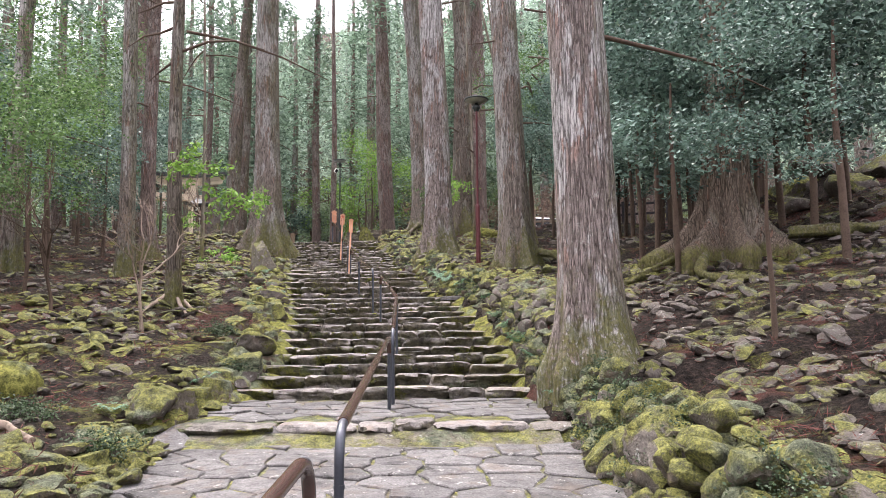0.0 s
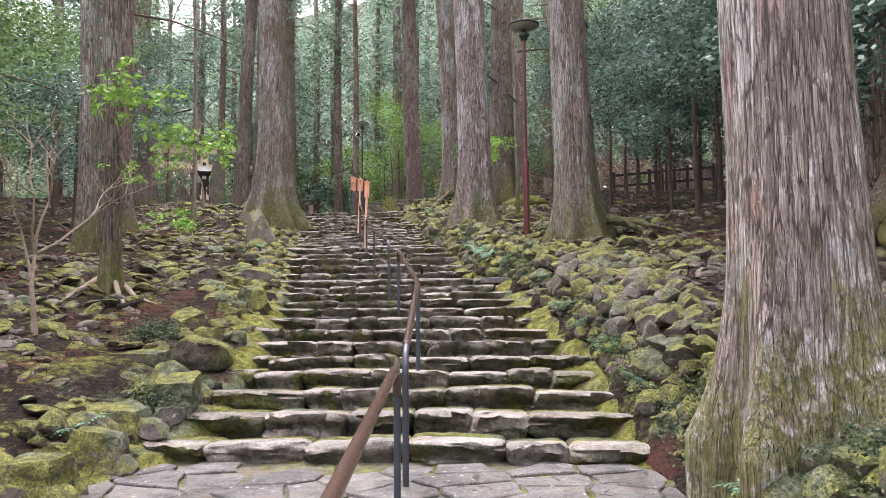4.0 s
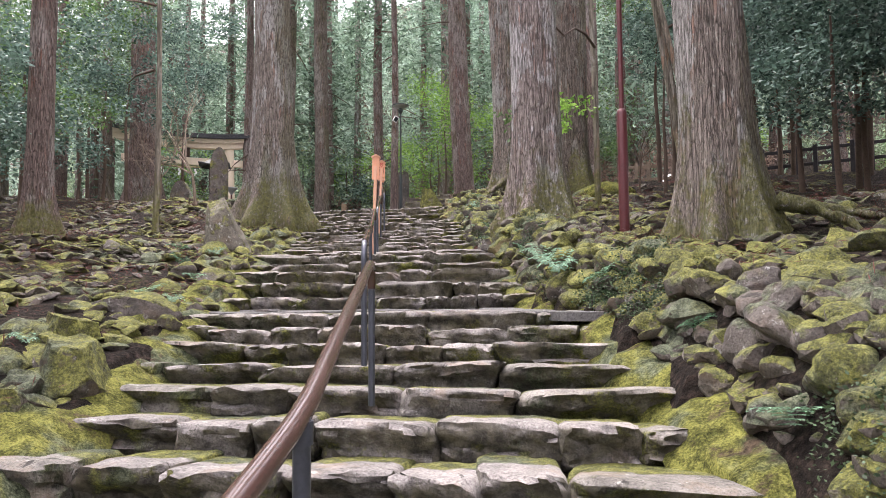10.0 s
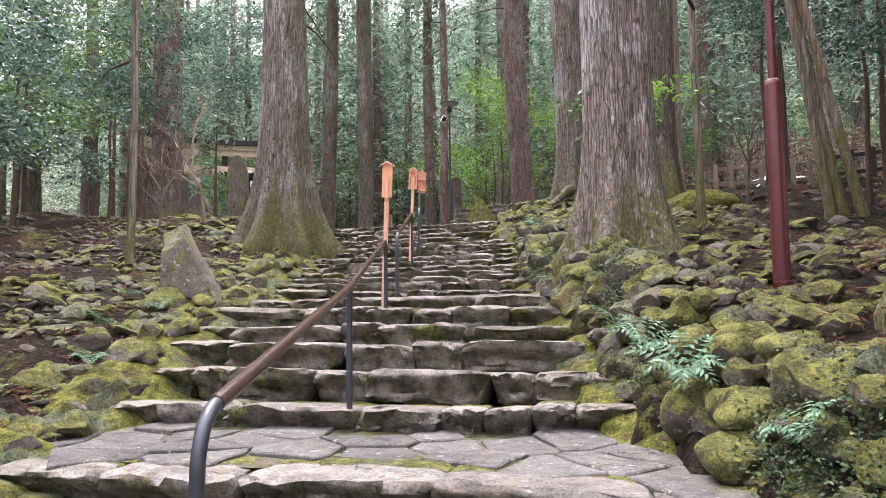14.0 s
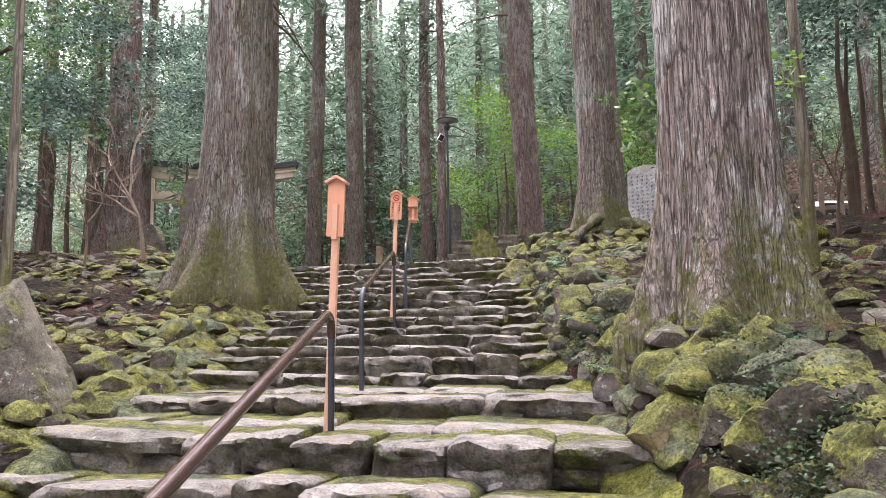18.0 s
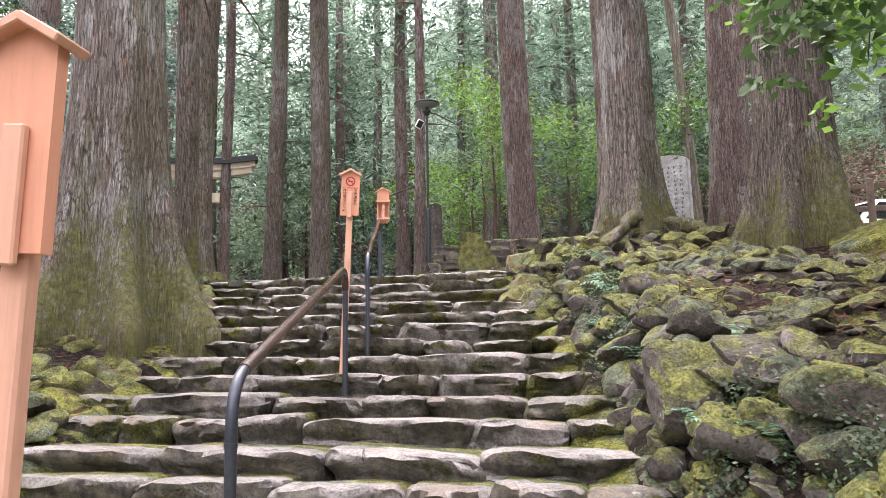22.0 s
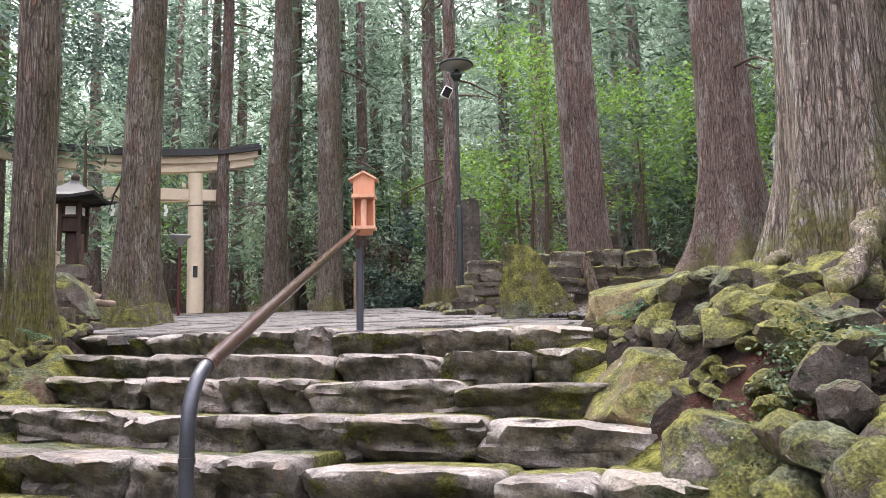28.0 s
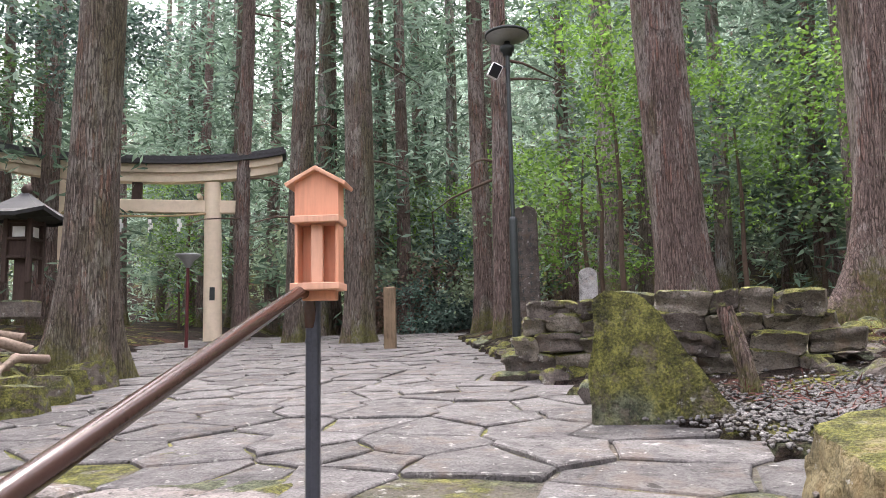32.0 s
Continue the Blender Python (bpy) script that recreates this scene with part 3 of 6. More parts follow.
def step_row(y, z, rise, deep, tilt=-6.0):
    xl, xr = float(left_edge(y)) - rng.uniform(0.05, 0.3), float(right_edge(y)) + rng.uniform(0.0, 0.2)
    c, a = (xl + xr) / 2, nosing_turn(y)
    x = xl - 0.05
    while x < xr:
        wd = rng.choice((rng.uniform(0.3, 0.55), rng.uniform(0.5, 0.9), rng.uniform(0.8, 1.3)))
        if xr - (x + wd) < 0.35:
            wd = xr - x + 0.05
        mid = x + wd / 2
        yy = y + (mid - c) * a + rng.uniform(-0.06, 0.06)
        m = pose(mid, yy, z + 0.018 + rng.uniform(-0.026, 0.022), tilt + rng.uniform(-1.4, 1.4), rng.uniform(-1.8, 1.8), math.degrees(a) + rng.uniform(-4, 4))
        m = m @ Matrix.Diagonal((wd * 1.03, deep + 0.14, rise + rng.uniform(0.12, 0.2), 1))
        end = min(mid - xl, xr - mid) < rng.uniform(0.35, 0.85)
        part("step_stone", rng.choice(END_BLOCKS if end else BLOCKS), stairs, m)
        x += wd


def step_z(k, n, za, zb):
    return za + (zb - za) * (k + 1) / n


step_row(7.95, 0.40, 0.17, 0.7, -1.0)
for k, y in enumerate(STEPS_LOW):
    nxt = STEPS_LOW[k + 1] if k + 1 < len(STEPS_LOW) else y + 0.6
    step_row(y, step_z(k, len(STEPS_LOW), Z0, Z1), 0.13, nxt - y, -6.0 if k + 1 < len(STEPS_LOW) else -1.0)
for k, y in enumerate(STEPS_HIGH):
    nxt = STEPS_HIGH[k + 1] if k + 1 < len(STEPS_HIGH) else y + 0.6
    top = float(np.interp(y, (19.70, 22.35, 23.65, 24.85, 25.55, 31.30, 31.95, 33.17), (2.30, 3.00, 3.14, 3.27, 3.41, 4.655, 4.84, Z2)))
    wide = nxt - y > 1.0
    step_row(y, top, 0.15 if k < 18 else 0.18, 0.55 if wide else nxt - y, -1.0 if wide or k + 1 == len(STEPS_HIGH) else -6.0)
    if wide:
        step_row(y + 0.56, top - 0.012, 0.10, nxt - y - 0.5, -0.5)


# ---- paving of flat stones ----
def cell(p, others, limit):
    """The polygon of points nearer to p than to any other."""
    poly = [Vector((p[0] + dx * limit, p[1] + dy * limit)) for dx, dy in ((-1, -1), (1, -1), (1, 1), (-1, 1))]
    pv = Vector(p)
    for o in others:
        ov = Vector(o)
        n = ov - pv
        mid = (ov + pv) / 2
        out = []
        for i, a in enumerate(poly):
            b = poly[(i + 1) % len(poly)]
            da, db = (a - mid).dot(n), (b - mid).dot(n)
            if da <= 0:
                out.append(a)
            if da * db < 0:
                out.append(a + (b - a) * (da / (da - db)))
        poly = out
        if len(poly) < 3:
            return []
    return poly


def paving(name, label, y0, y1, sx, sy, seed, zf, inset=0.011):
    r = random.Random(seed)
    pts = []
    y, row = y0 - sy, 0
    while y < y1 + sy:
        xl, xr = float(left_edge(y)) - 0.1, float(right_edge(y)) + 0.1
        x = xl + (0.5 * sx if row % 2 else 0)
        while x < xr:
            pts.append((x + r.uniform(-0.33, 0.33) * sx, y + r.uniform(-0.3, 0.3) * sy))
            x += sx * r.uniform(0.8, 1.25)
        y += sy
        row += 1
    root = thing(name, Matrix(), label, "paving", "", "structure")
    arr = np.array(pts)
    for p in pts:
        if not (y0 < p[1] < y1):
            continue
        d = np.hypot(*(arr - p).T)
        near = [pts[i] for i in np.argsort(d)[1:15]]
        poly = cell(p, near, max(sx, sy) * 1.3)
        if len(poly) < 3:
            continue
        c = sum(poly, Vector((0, 0))) / len(poly)
        tilt = Vector((r.uniform(-0.02, 0.02), r.uniform(-0.02, 0.02)))
        up = r.uniform(-0.012, 0.012)
        vs, rings = [], []
        n = 0
        fine = []
        for i, a in enumerate(poly):
            b = poly[(i + 1) % len(poly)]
            fine.append(a)
            if (b - a).length > 0.2:
                mid = (a + b) / 2
                fine.append(mid + (c - mid).normalized() * r.uniform(0.0, 0.03))
        n = len(fine)
        for off, dz in ((inset, -0.10), (inset, -0.010), (inset + 0.011, 0.0)):
            for q in fine:
                e = (q - c)
                k = max(0.2, 1 - off / max(e.length, 0.05))
                pt = c + e * k
                vs.append((pt.x, pt.y, zf(pt.y) + up + (pt - c).dot(tilt) + dz))
        vs.append((c.x, c.y, zf(c.y) + up + r.uniform(0.0, 0.008)))
        fs = []
        for lev in range(2):
            for i in range(n):
                a, b = lev * n + i, lev * n + (i + 1) % n
                fs.append((a, b, b + n, a + n))
        bm = bmesh.new()
        bv = [bm.verts.new(v) for v in vs]
        for f in fs:
            bm.faces.new([bv[i] for i in f])
        for i in range(n):
            bm.faces.new([bv[2 * n + i], bv[2 * n + (i + 1) % n], bv[3 * n]])
        part("paving_stone", mesh_bm("paving_stone", bm, FLAG), root)
    # the bed between the stones
    ys = np.linspace(y0 - 0.1, y1 + 0.25, max(4, int((y1 - y0) / 0.5)))
    bv, bf = [], []
    for yy in ys:
        for s in np.linspace(0, 1, 9):
            xx = left_edge(yy) + (right_edge(yy) - left_edge(yy)) * s
            bv.append((xx, yy, zf(yy) - 0.022))
    for j in range(len(ys) - 1):
        for i in range(8):
            bf.append((j * 9 + i, j * 9 + i + 1, (j + 1) * 9 + i + 1, (j + 1) * 9 + i))
    part("bed", mesh_of("bed", bv, bf, JOINT), root)


paving("pavement_lower", "pale flat paving stones of the lower terrace", 1.0, 7.9, 0.52, 0.40, 11, lambda y: float(prof(y)))
paving("pavement_terrace", "pale flat paving stones below the first flight", 8.45, 10.3, 0.55, 0.36, 12, lambda y: 0.42)
paving("pavement_landing", "pale flat paving stones of the landing between the flights", 18.6, 19.62, 0.6, 0.34, 13, lambda y: Z1 + 0.02)
paving("pavement_upper", "broad paved way of pale irregular stones towards the gate", 33.7, 53.0, 0.66, 0.56, 14, lambda y: float(prof(y)))


# ---- rubble walls and banks ----
def lay_rock(parent, name, x, y, z, s, meshes, flat=(0.55, 0.85), r=rng):
    m = pose(x, y, z, r.uniform(-25, 25), r.uniform(-25, 25), r.uniform(0, 360))
    m = m @ Matrix.Diagonal((s * r.uniform(0.8, 1.25), s * r.uniform(0.75, 1.1), s * r.uniform(*flat), 1))
    return part(name, r.choice(meshes), parent, m)


wall_r = thing("wall_right", Matrix(), "low rubble wall of mossy boulders along the stairs", "stone wall", "", "structure")
y = 4.2
while y < 31.6:
    xr = float(right_edge(y))
    for d, up, lo, hi in ((0.28, 0.10, 0.15, 0.25), (0.38, 0.30, 0.15, 0.26), (0.50, 0.50, 0.13, 0.24), (0.68, 0.62, 0.12, 0.22)):
        if rng.random() < 0.94 and y < 30.6:
            yy = y + rng.uniform(-0.14, 0.14)
            kind = ROCKS_MOSSY if (yy < 8.6 or 16.5 < yy < 23.2) and rng.random() < 0.75 else ROCKS_MOSSY if rng.random() < 0.4 else ROCKS if rng.random() < 0.75 else ROCKS_BARE
            lay_rock(wall_r, "boulder", xr + d + rng.uniform(-0.06, 0.08), yy, float(prof(yy)) + up + rng.uniform(-0.05, 0.05), rng.uniform(lo, hi), kind)
    y += rng.uniform(0.29, 0.38)
wall_l = thing("border", Matrix(), "loose rows of moss-covered stones beside stairs and paving", "stone border", "", "structure")
y = 3.0
while y < 41:
    xl = float(left_edge(y))
    for d, up, lo, hi in ((0.22, 0.03, 0.11, 0.20), (0.50, 0.09, 0.13, 0.26), (0.92, 0.12, 0.12, 0.28)):
        if rng.random() < 0.8:
            yy = y + rng.uniform(-0.2, 0.2)
            lay_rock(wall_l, "boulder", xl - d + rng.uniform(-0.1, 0.1), yy, float(prof(yy)) + up + rng.uniform(-0.05, 0.04), rng.uniform(lo, hi), ROCKS_MOSSY if rng.random() < 0.75 else ROCKS)
    y += rng.uniform(0.33, 0.5)


y = 36.6
while y < 46:
    for d in (0.15, 0.42):
        if rng.random() < 0.8:
            lay_rock(wall_l, "boulder", float(right_edge(y)) + d + rng.uniform(-0.08, 0.08), y, float(prof(y)) + 0.08 * d + rng.uniform(0.0, 0.06), rng.uniform(0.12, 0.22), ROCKS)
    y += rng.uniform(0.3, 0.42)


def scatter(name, label, count, seed, region, size, mat, flat=0.6, sub=1, gaps=True):
    """Countless loose stones lying on the ground, one object."""
    r = random.Random(seed)
    src = []
    for k in range(6):
        me = rock_mesh(seed * 10 + k, mat, sub, 0.2, 8)
        co = np.zeros(len(me.vertices) * 3)
        me.vertices.foreach_get("co", co)
        tri = np.array([p.vertices[:] for p in me.polygons])
        src.append((co.reshape(-1, 3), tri))
        bpy.data.meshes.remove(me)
    V, F, off = [], [], 0
    tries = 0
    while count > 0 and tries < 40000:
        tries += 1
        x, y = region(r)
        if left_edge(y) - 0.15 < x < right_edge(y) + 0.15:
            continue
        if y > 33.6 and x < right_edge(y) + 2.4 and y < 37.5 and x > left_edge(y):
            continue
        if 3.4 < y < 13.5 and x > right_edge(y) + 1.3 and mat is ROCK:
            continue
        if gaps and noise.noise((x * 0.55 + seed, y * 0.55, 2.0)) < r.uniform(-0.25, 0.05) - 0.1:
            continue
        co, tri = src[r.randrange(6)]
        s = size(r)
        m = np.array(pose(0, 0, 0, r.uniform(-30, 30), r.uniform(-30, 30), r.uniform(0, 360)).to_3x3())
        sc = co * np.array([s * r.uniform(0.8, 1.4), s, s * flat * r.uniform(0.7, 1.3)])
        V.append(sc @ m.T + np.array([x, y, ground_at(x, y) + s * flat * 0.05]))
        F.append(tri + off)
        off += len(co)
        count -= 1
    return thing(name, Matrix(), label, "stones", "", "stuff", crisp(mesh_of(name, np.concatenate(V), np.concatenate(F), mat, True), 24))


def near_right(r):
    y = r.uniform(3.5, 44)
    return float(right_edge(y)) + 0.8 + 4.0 * r.random() ** 1.6, y


def edge_spot(r, side):
    y = r.uniform(2.5, 33.0 if side > 0 else 36)
    return (float(right_edge(y)) + 0.16 + abs(r.gauss(0, 0.2)), y) if side > 0 else (float(left_edge(y)) - 0.16 - abs(r.gauss(0, 0.25)), y)


def wall_spot(r):
    y = r.uniform(4.0, 30.6)
    return float(right_edge(y)) + r.uniform(0.1, 1.5), y


def far_left(r):
    y = r.uniform(2.5, 42)
    return float(left_edge(y)) - 1.6 - 9.0 * r.random() ** 1.2, y


def far_right(r):
    y = r.uniform(3.5, 44)
    return float(right_edge(y)) + 1.6 + 8.0 * r.random() ** 1.2, y


def near_left(r):
    y = r.uniform(2.5, 42)
    return float(left_edge(y)) - 0.4 - 5.0 * r.random() ** 1.5, y


scatter("bank_stones", "mossy rubble strewn over the bank", 1700, 21, near_right, lambda r: 0.05 + 0.17 * r.random() ** 1.9, ROCK, 0.5, 2)
scatter("wall_rubble", "dense mossy rubble filling the low wall", 950, 27, lambda r: wall_spot(r), lambda r: r.uniform(0.06, 0.16), ROCK, 0.7, 2, False)
scatter("bank_stones", "mossy rocks heaped beside the uppermost steps", 260, 29, lambda r: ((lambda y: (float(right_edge(y)) + 0.3 + 2.6 * r.random(), y))(r.uniform(29.6, 33.2))), lambda r: 0.07 + 0.16 * r.random() ** 1.6, ROCK_MOSSY, 0.65, 2, False)
scatter("edge_stones", "mossy stones wedged against the ends of the steps", 300, 25, lambda r: edge_spot(r, 1), lambda r: r.uniform(0.05, 0.13), ROCK, 0.6, 2, False)
scatter("edge_stones", "mossy stones wedged against the ends of the steps", 400, 26, lambda r: edge_spot(r, -1), lambda r: r.uniform(0.06, 0.16), ROCK, 0.6, 2, False)
scatter("bank_stones", "low mossy stones strewn over the bank", 2500, 22, near_left, lambda r: 0.05 + 0.18 * r.random() ** 1.9, ROCK_MOSSY, 0.42, 2)
scatter("bank_stones", "small grey stones among the litter", 2200, 23, far_right, lambda r: 0.04 + 0.15 * r.random() ** 1.8, ROCK_BARE, 0.5, 2)
scatter("bank_stones", "dark angular stones in red cedar litter", 900, 28, lambda r: (float(right_edge(9.0)) + 1.1 + 6.5 * r.random() ** 1.1, r.uniform(3.5, 15.0)), lambda r: 0.05 + 0.15 * r.random() ** 1.8, ROCK_BARE, 0.5, 2, False)
scatter("bank_stones", "small brown stones among red cedar litter", 2800, 24, far_left, lambda r: 0.04 + 0.15 * r.random() ** 1.8, ROCK_BARE, 0.42, 2)

# ---- moss along the ends of the steps ----
def moss_strip(side, label):
    ys = np.arange(2.5, 33.0, 0.07)
    ds = (-0.30, -0.20, -0.10, 0.0, 0.10, 0.20, 0.30, 0.40, 0.50, 0.65)
    vs, fs = [], []
    for y in ys:
        e = float(right_edge(y)) if side > 0 else float(left_edge(y))
        for k, d in enumerate(ds):
            w = d + 0.10 * noise.noise((y * 1.3, k * 0.7, side))
            up = (-0.30, -0.20, -0.11, -0.06, -0.03, -0.01, 0.02, 0.06, 0.09, 0.06)[k]
            x = e + side * w
            vs.append((x, y, float(prof(y)) + up + 0.09 * noise.noise((x * 2.5, y * 2.5, 1.0)) + 0.05 * noise.noise((x * 7, y * 7, 3.0))))
    n = len(ds)
    for j in range(len(ys) - 1):
        for k in range(n - 1):
            a = j * n + k
            fs.append((a, a + 1, a + n + 1, a + n) if side > 0 else (a + 1, a, a + n, a + n + 1))
    thing("moss_carpet", Matrix(), label, "moss", "", "stuff", mesh_of("moss_carpet", vs, fs, MOSS, True))


moss_strip(1, "yellow-green moss carpet between the steps and the wall")
moss_strip(-1, "yellow-green moss carpet beside the steps")

# ---- trees ----
def trunk_mesh(name, r, height, mat, seed, seg=40, levels=40, flare=0.8, flare_h=0.7, lobes=6, lobe=0.25, lean=(0, 0), ridge=0.03, top=0.45):
    """A tapered trunk with buttress roots at the foot and ridged bark."""
    g = random.Random(seed)
    ph = [g.uniform(0, 6.28) for _ in range(4)]
    zs = [-0.5 + (height + 0.5) * (k / levels) ** 1.7 for k in range(levels + 1)]
    a = np.arange(seg) / seg * 2 * math.pi
    vs = []
    for z in zs:
        f = max(0.0, z) / height
        base = r * (1 - (1 - top) * f)
        ex = math.exp(-max(z, 0) / flare_h)
        ex2 = math.exp(-max(z, 0) / (flare_h * 1.6))
        cx = lean[0] * z + 0.06 * math.sin(z * 0.35 + ph[3])
        cy = lean[1] * z + 0.06 * math.cos(z * 0.3 + ph[2])
        for t in a:
            lo = max(0.0, 0.5 + 0.5 * math.sin(lobes * t + ph[0] + 0.6 * math.sin(2 * t + ph[1]))) ** 1.5
            rr = base * (1 + flare * ex * (0.45 + 0.55 * lo) + lobe * ex2 * (lo - 0.4) + 0.05 * math.sin(2 * t + ph[2] + z * 0.2))
            c, s = math.cos(t), math.sin(t)
            crack = max(0.0, 1 - 5.0 * abs(noise.noise((c * r * 11 + seed * 3, s * r * 11, z * 0.55)))) + 0.6 * max(0.0, 1 - 5.0 * abs(noise.noise((c * r * 21, s * r * 21 + seed, z * 1.0))))
            rr -= ridge * 0.55 * crack
            rr += ridge * (noise.noise((c * r * 16 + seed, s * r * 16, z * 0.45)) + 0.5 * noise.noise((c * r * 34, s * r * 34 + seed, z * 1.1)))
            vs.append((cx + rr * c, cy + rr * s, z))
    fs = []
    for j in range(levels):
        for k in range(seg):
            p, q = j * seg + k, j * seg + (k + 1) % seg
            fs.append((p, q, q + seg, p + seg))
    return mesh_of(name, vs, fs, mat, True)


def leaf_quads(centers, per, spread, size, rs, droop=0.0, thin=0.5):
    """Small leaves round each centre: vertices and quads."""
    n = len(centers) * per
    c = np.repeat(np.asarray(centers), per, axis=0) + rs.normal(0, 1, (n, 3)) * np.asarray(spread)
    d = rs.normal(0, 1, (n, 3))
    d[:, 2] = d[:, 2] * 0.5 - droop
    d /= np.linalg.norm(d, axis=1)[:, None]
    s = np.cross(d, rs.normal(0, 1, (n, 3)))
    s /= np.linalg.norm(s, axis=1)[:, None] + 1e-6
    ln = size * rs.uniform(0.6, 1.3, n)[:, None]
    w = ln * thin
    v = np.stack([c, c + d * ln * 0.5 + s * w * 0.5, c + d * ln, c + d * ln * 0.5 - s * w * 0.5], axis=1).reshape(-1, 3)
    f = np.arange(n * 4).reshape(n, 4)
    return v, f


def conifer_crown(name, z0, z1, rad, sprays, per, size, mat, seed):
    """Drooping sprays on whorled boughs, wide below and narrow at the tip, with gaps."""
    rs = np.random.RandomState(seed)
    u = rs.uniform(0, 1, sprays) ** 0.8
    z = z0 + (z1 - z0) * u
    rr = rad * (1 - 0.8 * u) * np.sqrt(rs.uniform(0.08, 1, sprays))
    a = np.round(rs.uniform(0, 14, sprays)) / 14 * 2 * math.pi + rs.normal(0, 0.25, sprays) + u * 9
    cen = np.stack([rr * np.cos(a), rr * np.sin(a), z - 0.25 * rr], axis=1)
    v, f = leaf_quads(cen, per, (rad * 0.10, rad * 0.10, rad * 0.07), size, rs, 0.5, 0.22)
    return mesh_of(name, v, f, mat)


def leafy_crown(name, boughs, per, spread, size, mat, seed, lobes):
    """A broadleaf crown of uneven lobes; each lobe is centre, radius and count of twigs."""
    rs = np.random.RandomState(seed)
    cs = []
    for (x, y, z), r, n in lobes:
        p = rs.normal(0, 1, (n, 3))
        p /= np.linalg.norm(p, axis=1)[:, None]
        p *= (r * rs.uniform(0.35, 1.0, n) ** 0.6)[:, None]
        p[:, 2] *= 0.6
        cs.append(p + np.array([x, y, z]))
    v, f = leaf_quads(np.concatenate(cs), per, spread, size, rs, 0.15, 0.5)
    return mesh_of(name, v, f, mat)


CEDAR_LABEL = {BARK_PALE: "giant cedar with pale peeling bark and mossy foot", BARK_GREY: "tall cedar with grey ridged bark and mossy foot", BARK_RED: "tall cedar with reddish brown fibrous bark",
               BARK_ROOT: "huge old cedar with spreading roots", BARK_DARK: "tall cedar with dark mossy bark", BARK_SMOOTH: "slender tree with smooth grey bark"}
CROWNS = [conifer_crown("crown", 0, 11, 2.6, 130, 24, 0.40, LEAF_CEDAR, 40 + k) for k in range(3)]


def stubs(r, height, seed, n):
    """Short dead branches on the trunk."""
    g = random.Random(seed)
    out = []
    for _ in range(n):
        z = g.uniform(3.0, height * 0.75)
        a = g.uniform(0, 6.28)
        ln = g.uniform(0.4, 1.6) if g.random() < 0.65 else g.uniform(1.8, 3.4)
        p = [Vector((math.cos(a), math.sin(a), 0)) * (r * 0.7 + ln * k / 3) + Vector((0, 0, z - 0.25 * ln * (k / 3) ** 2 + g.uniform(-0.05, 0.05))) for k in range(4)]
        out.append(tube("branch", p, [0.035, 0.028, 0.02, 0.008], TWIG, 6))
    return out


def cedar(x, y, r, mat, height=22, seed=1, seg=40, levels=40, crown=True, n_stubs=4, crown_z=13, label="", **kw):
    z = ground_at(x, y) - 0.03
    root = thing("cedar_tree", pose(x, y, z), label or CEDAR_LABEL[mat], "tree", "cedars along the stairs")
    part("trunk", trunk_mesh("trunk", r, height, mat, seed, seg, levels, **kw), root)
    for me in stubs(r, height, seed, n_stubs):
        part("branch", me, root)
    if crown:
        lean = kw.get("lean", (0, 0))
        m = pose(lean[0] * crown_z, lean[1] * crown_z, crown_z, 0, 0, seed * 47 % 360)
        part("crown", CROWNS[seed % 3], root, m)
    return root


NEAR = dict(seg=150, levels=100, ridge=0.014)
MIDR = dict(seg=60, levels=50, ridge=0.013)
cedar(1.84, 9.05, 0.42, BARK_PALE, 24, 1, flare=0.75, flare_h=0.55, lobes=5, lobe=0.2, lean=(-0.012, 0), top=0.6, **NEAR)
cedar(-0.22, 24.0, 0.455, BARK_PALE, 25, 2, flare=0.9, flare_h=0.6, lobes=6, lobe=0.25, lean=(-0.02, 0), top=0.6, **NEAR)
cedar(2.1, 19.7, 0.42, BARK_GREY, 24, 3, flare=0.8, flare_h=0.6, lean=(-0.045, 0), top=0.6, **NEAR)
cedar(-7.5, 29.3, 0.56, BARK_GREY, 26, 4, flare=1.35, flare_h=0.95, lobes=7, lobe=0.3, top=0.6, **NEAR)
cedar(-1.08, 33.2, 0.43, BARK_GREY, 24, 5, flare=1.0, flare_h=0.7, lean=(-0.04, 0), top=0.6, **NEAR)
cedar(-17.1, 39.0, 0.60, BARK_RED, 26, 6, flare=1.0, flare_h=1.2, lobes=5, lobe=0.4, lean=(-0.01, 0), **MIDR)
cedar(-11.8, 47.5, 0.42, BARK_DARK, 26, 7, flare=0.7, flare_h=0.6, top=0.65, **MIDR)
cedar(-14.1, 48.4, 0.36, BARK_DARK, 26, 8, flare=0.7, flare_h=0.6, lean=(0.018, 0), top=0.65, **MIDR)
cedar(-7.1, 44.5, 0.19, BARK_RED, 20, 9, flare=0.3, flare_h=0.4, crown=False, n_stubs=9, top=0.5, **MIDR)
cedar(-9.6, 52.0, 0.34, BARK_RED, 24, 10, flare=0.5, crown_z=9, **MIDR)
cedar(-3.55, 44.2, 0.50, BARK_RED, 24, 11, flare=0.5, flare_h=0.6, lean=(-0.035, 0), top=0.6, **MIDR)
cedar(-0.9, 41.2, 0.56, BARK_RED, 25, 12, flare=1.2, flare_h=0.85, lobes=5, lobe=0.35, top=0.65, **MIDR)
cedar(2.0, 40.8, 0.55, BARK_RED, 25, 13, flare=0.4, **MIDR)
cedar(0.8, 31.6, 0.52, BARK_DARK, 24, 14, flare=0.6, lean=(0.01, 0), **MIDR)
cedar(-9.6, 20.9, 0.24, BARK_GREY, 22, 15, flare=0.5, **MIDR)
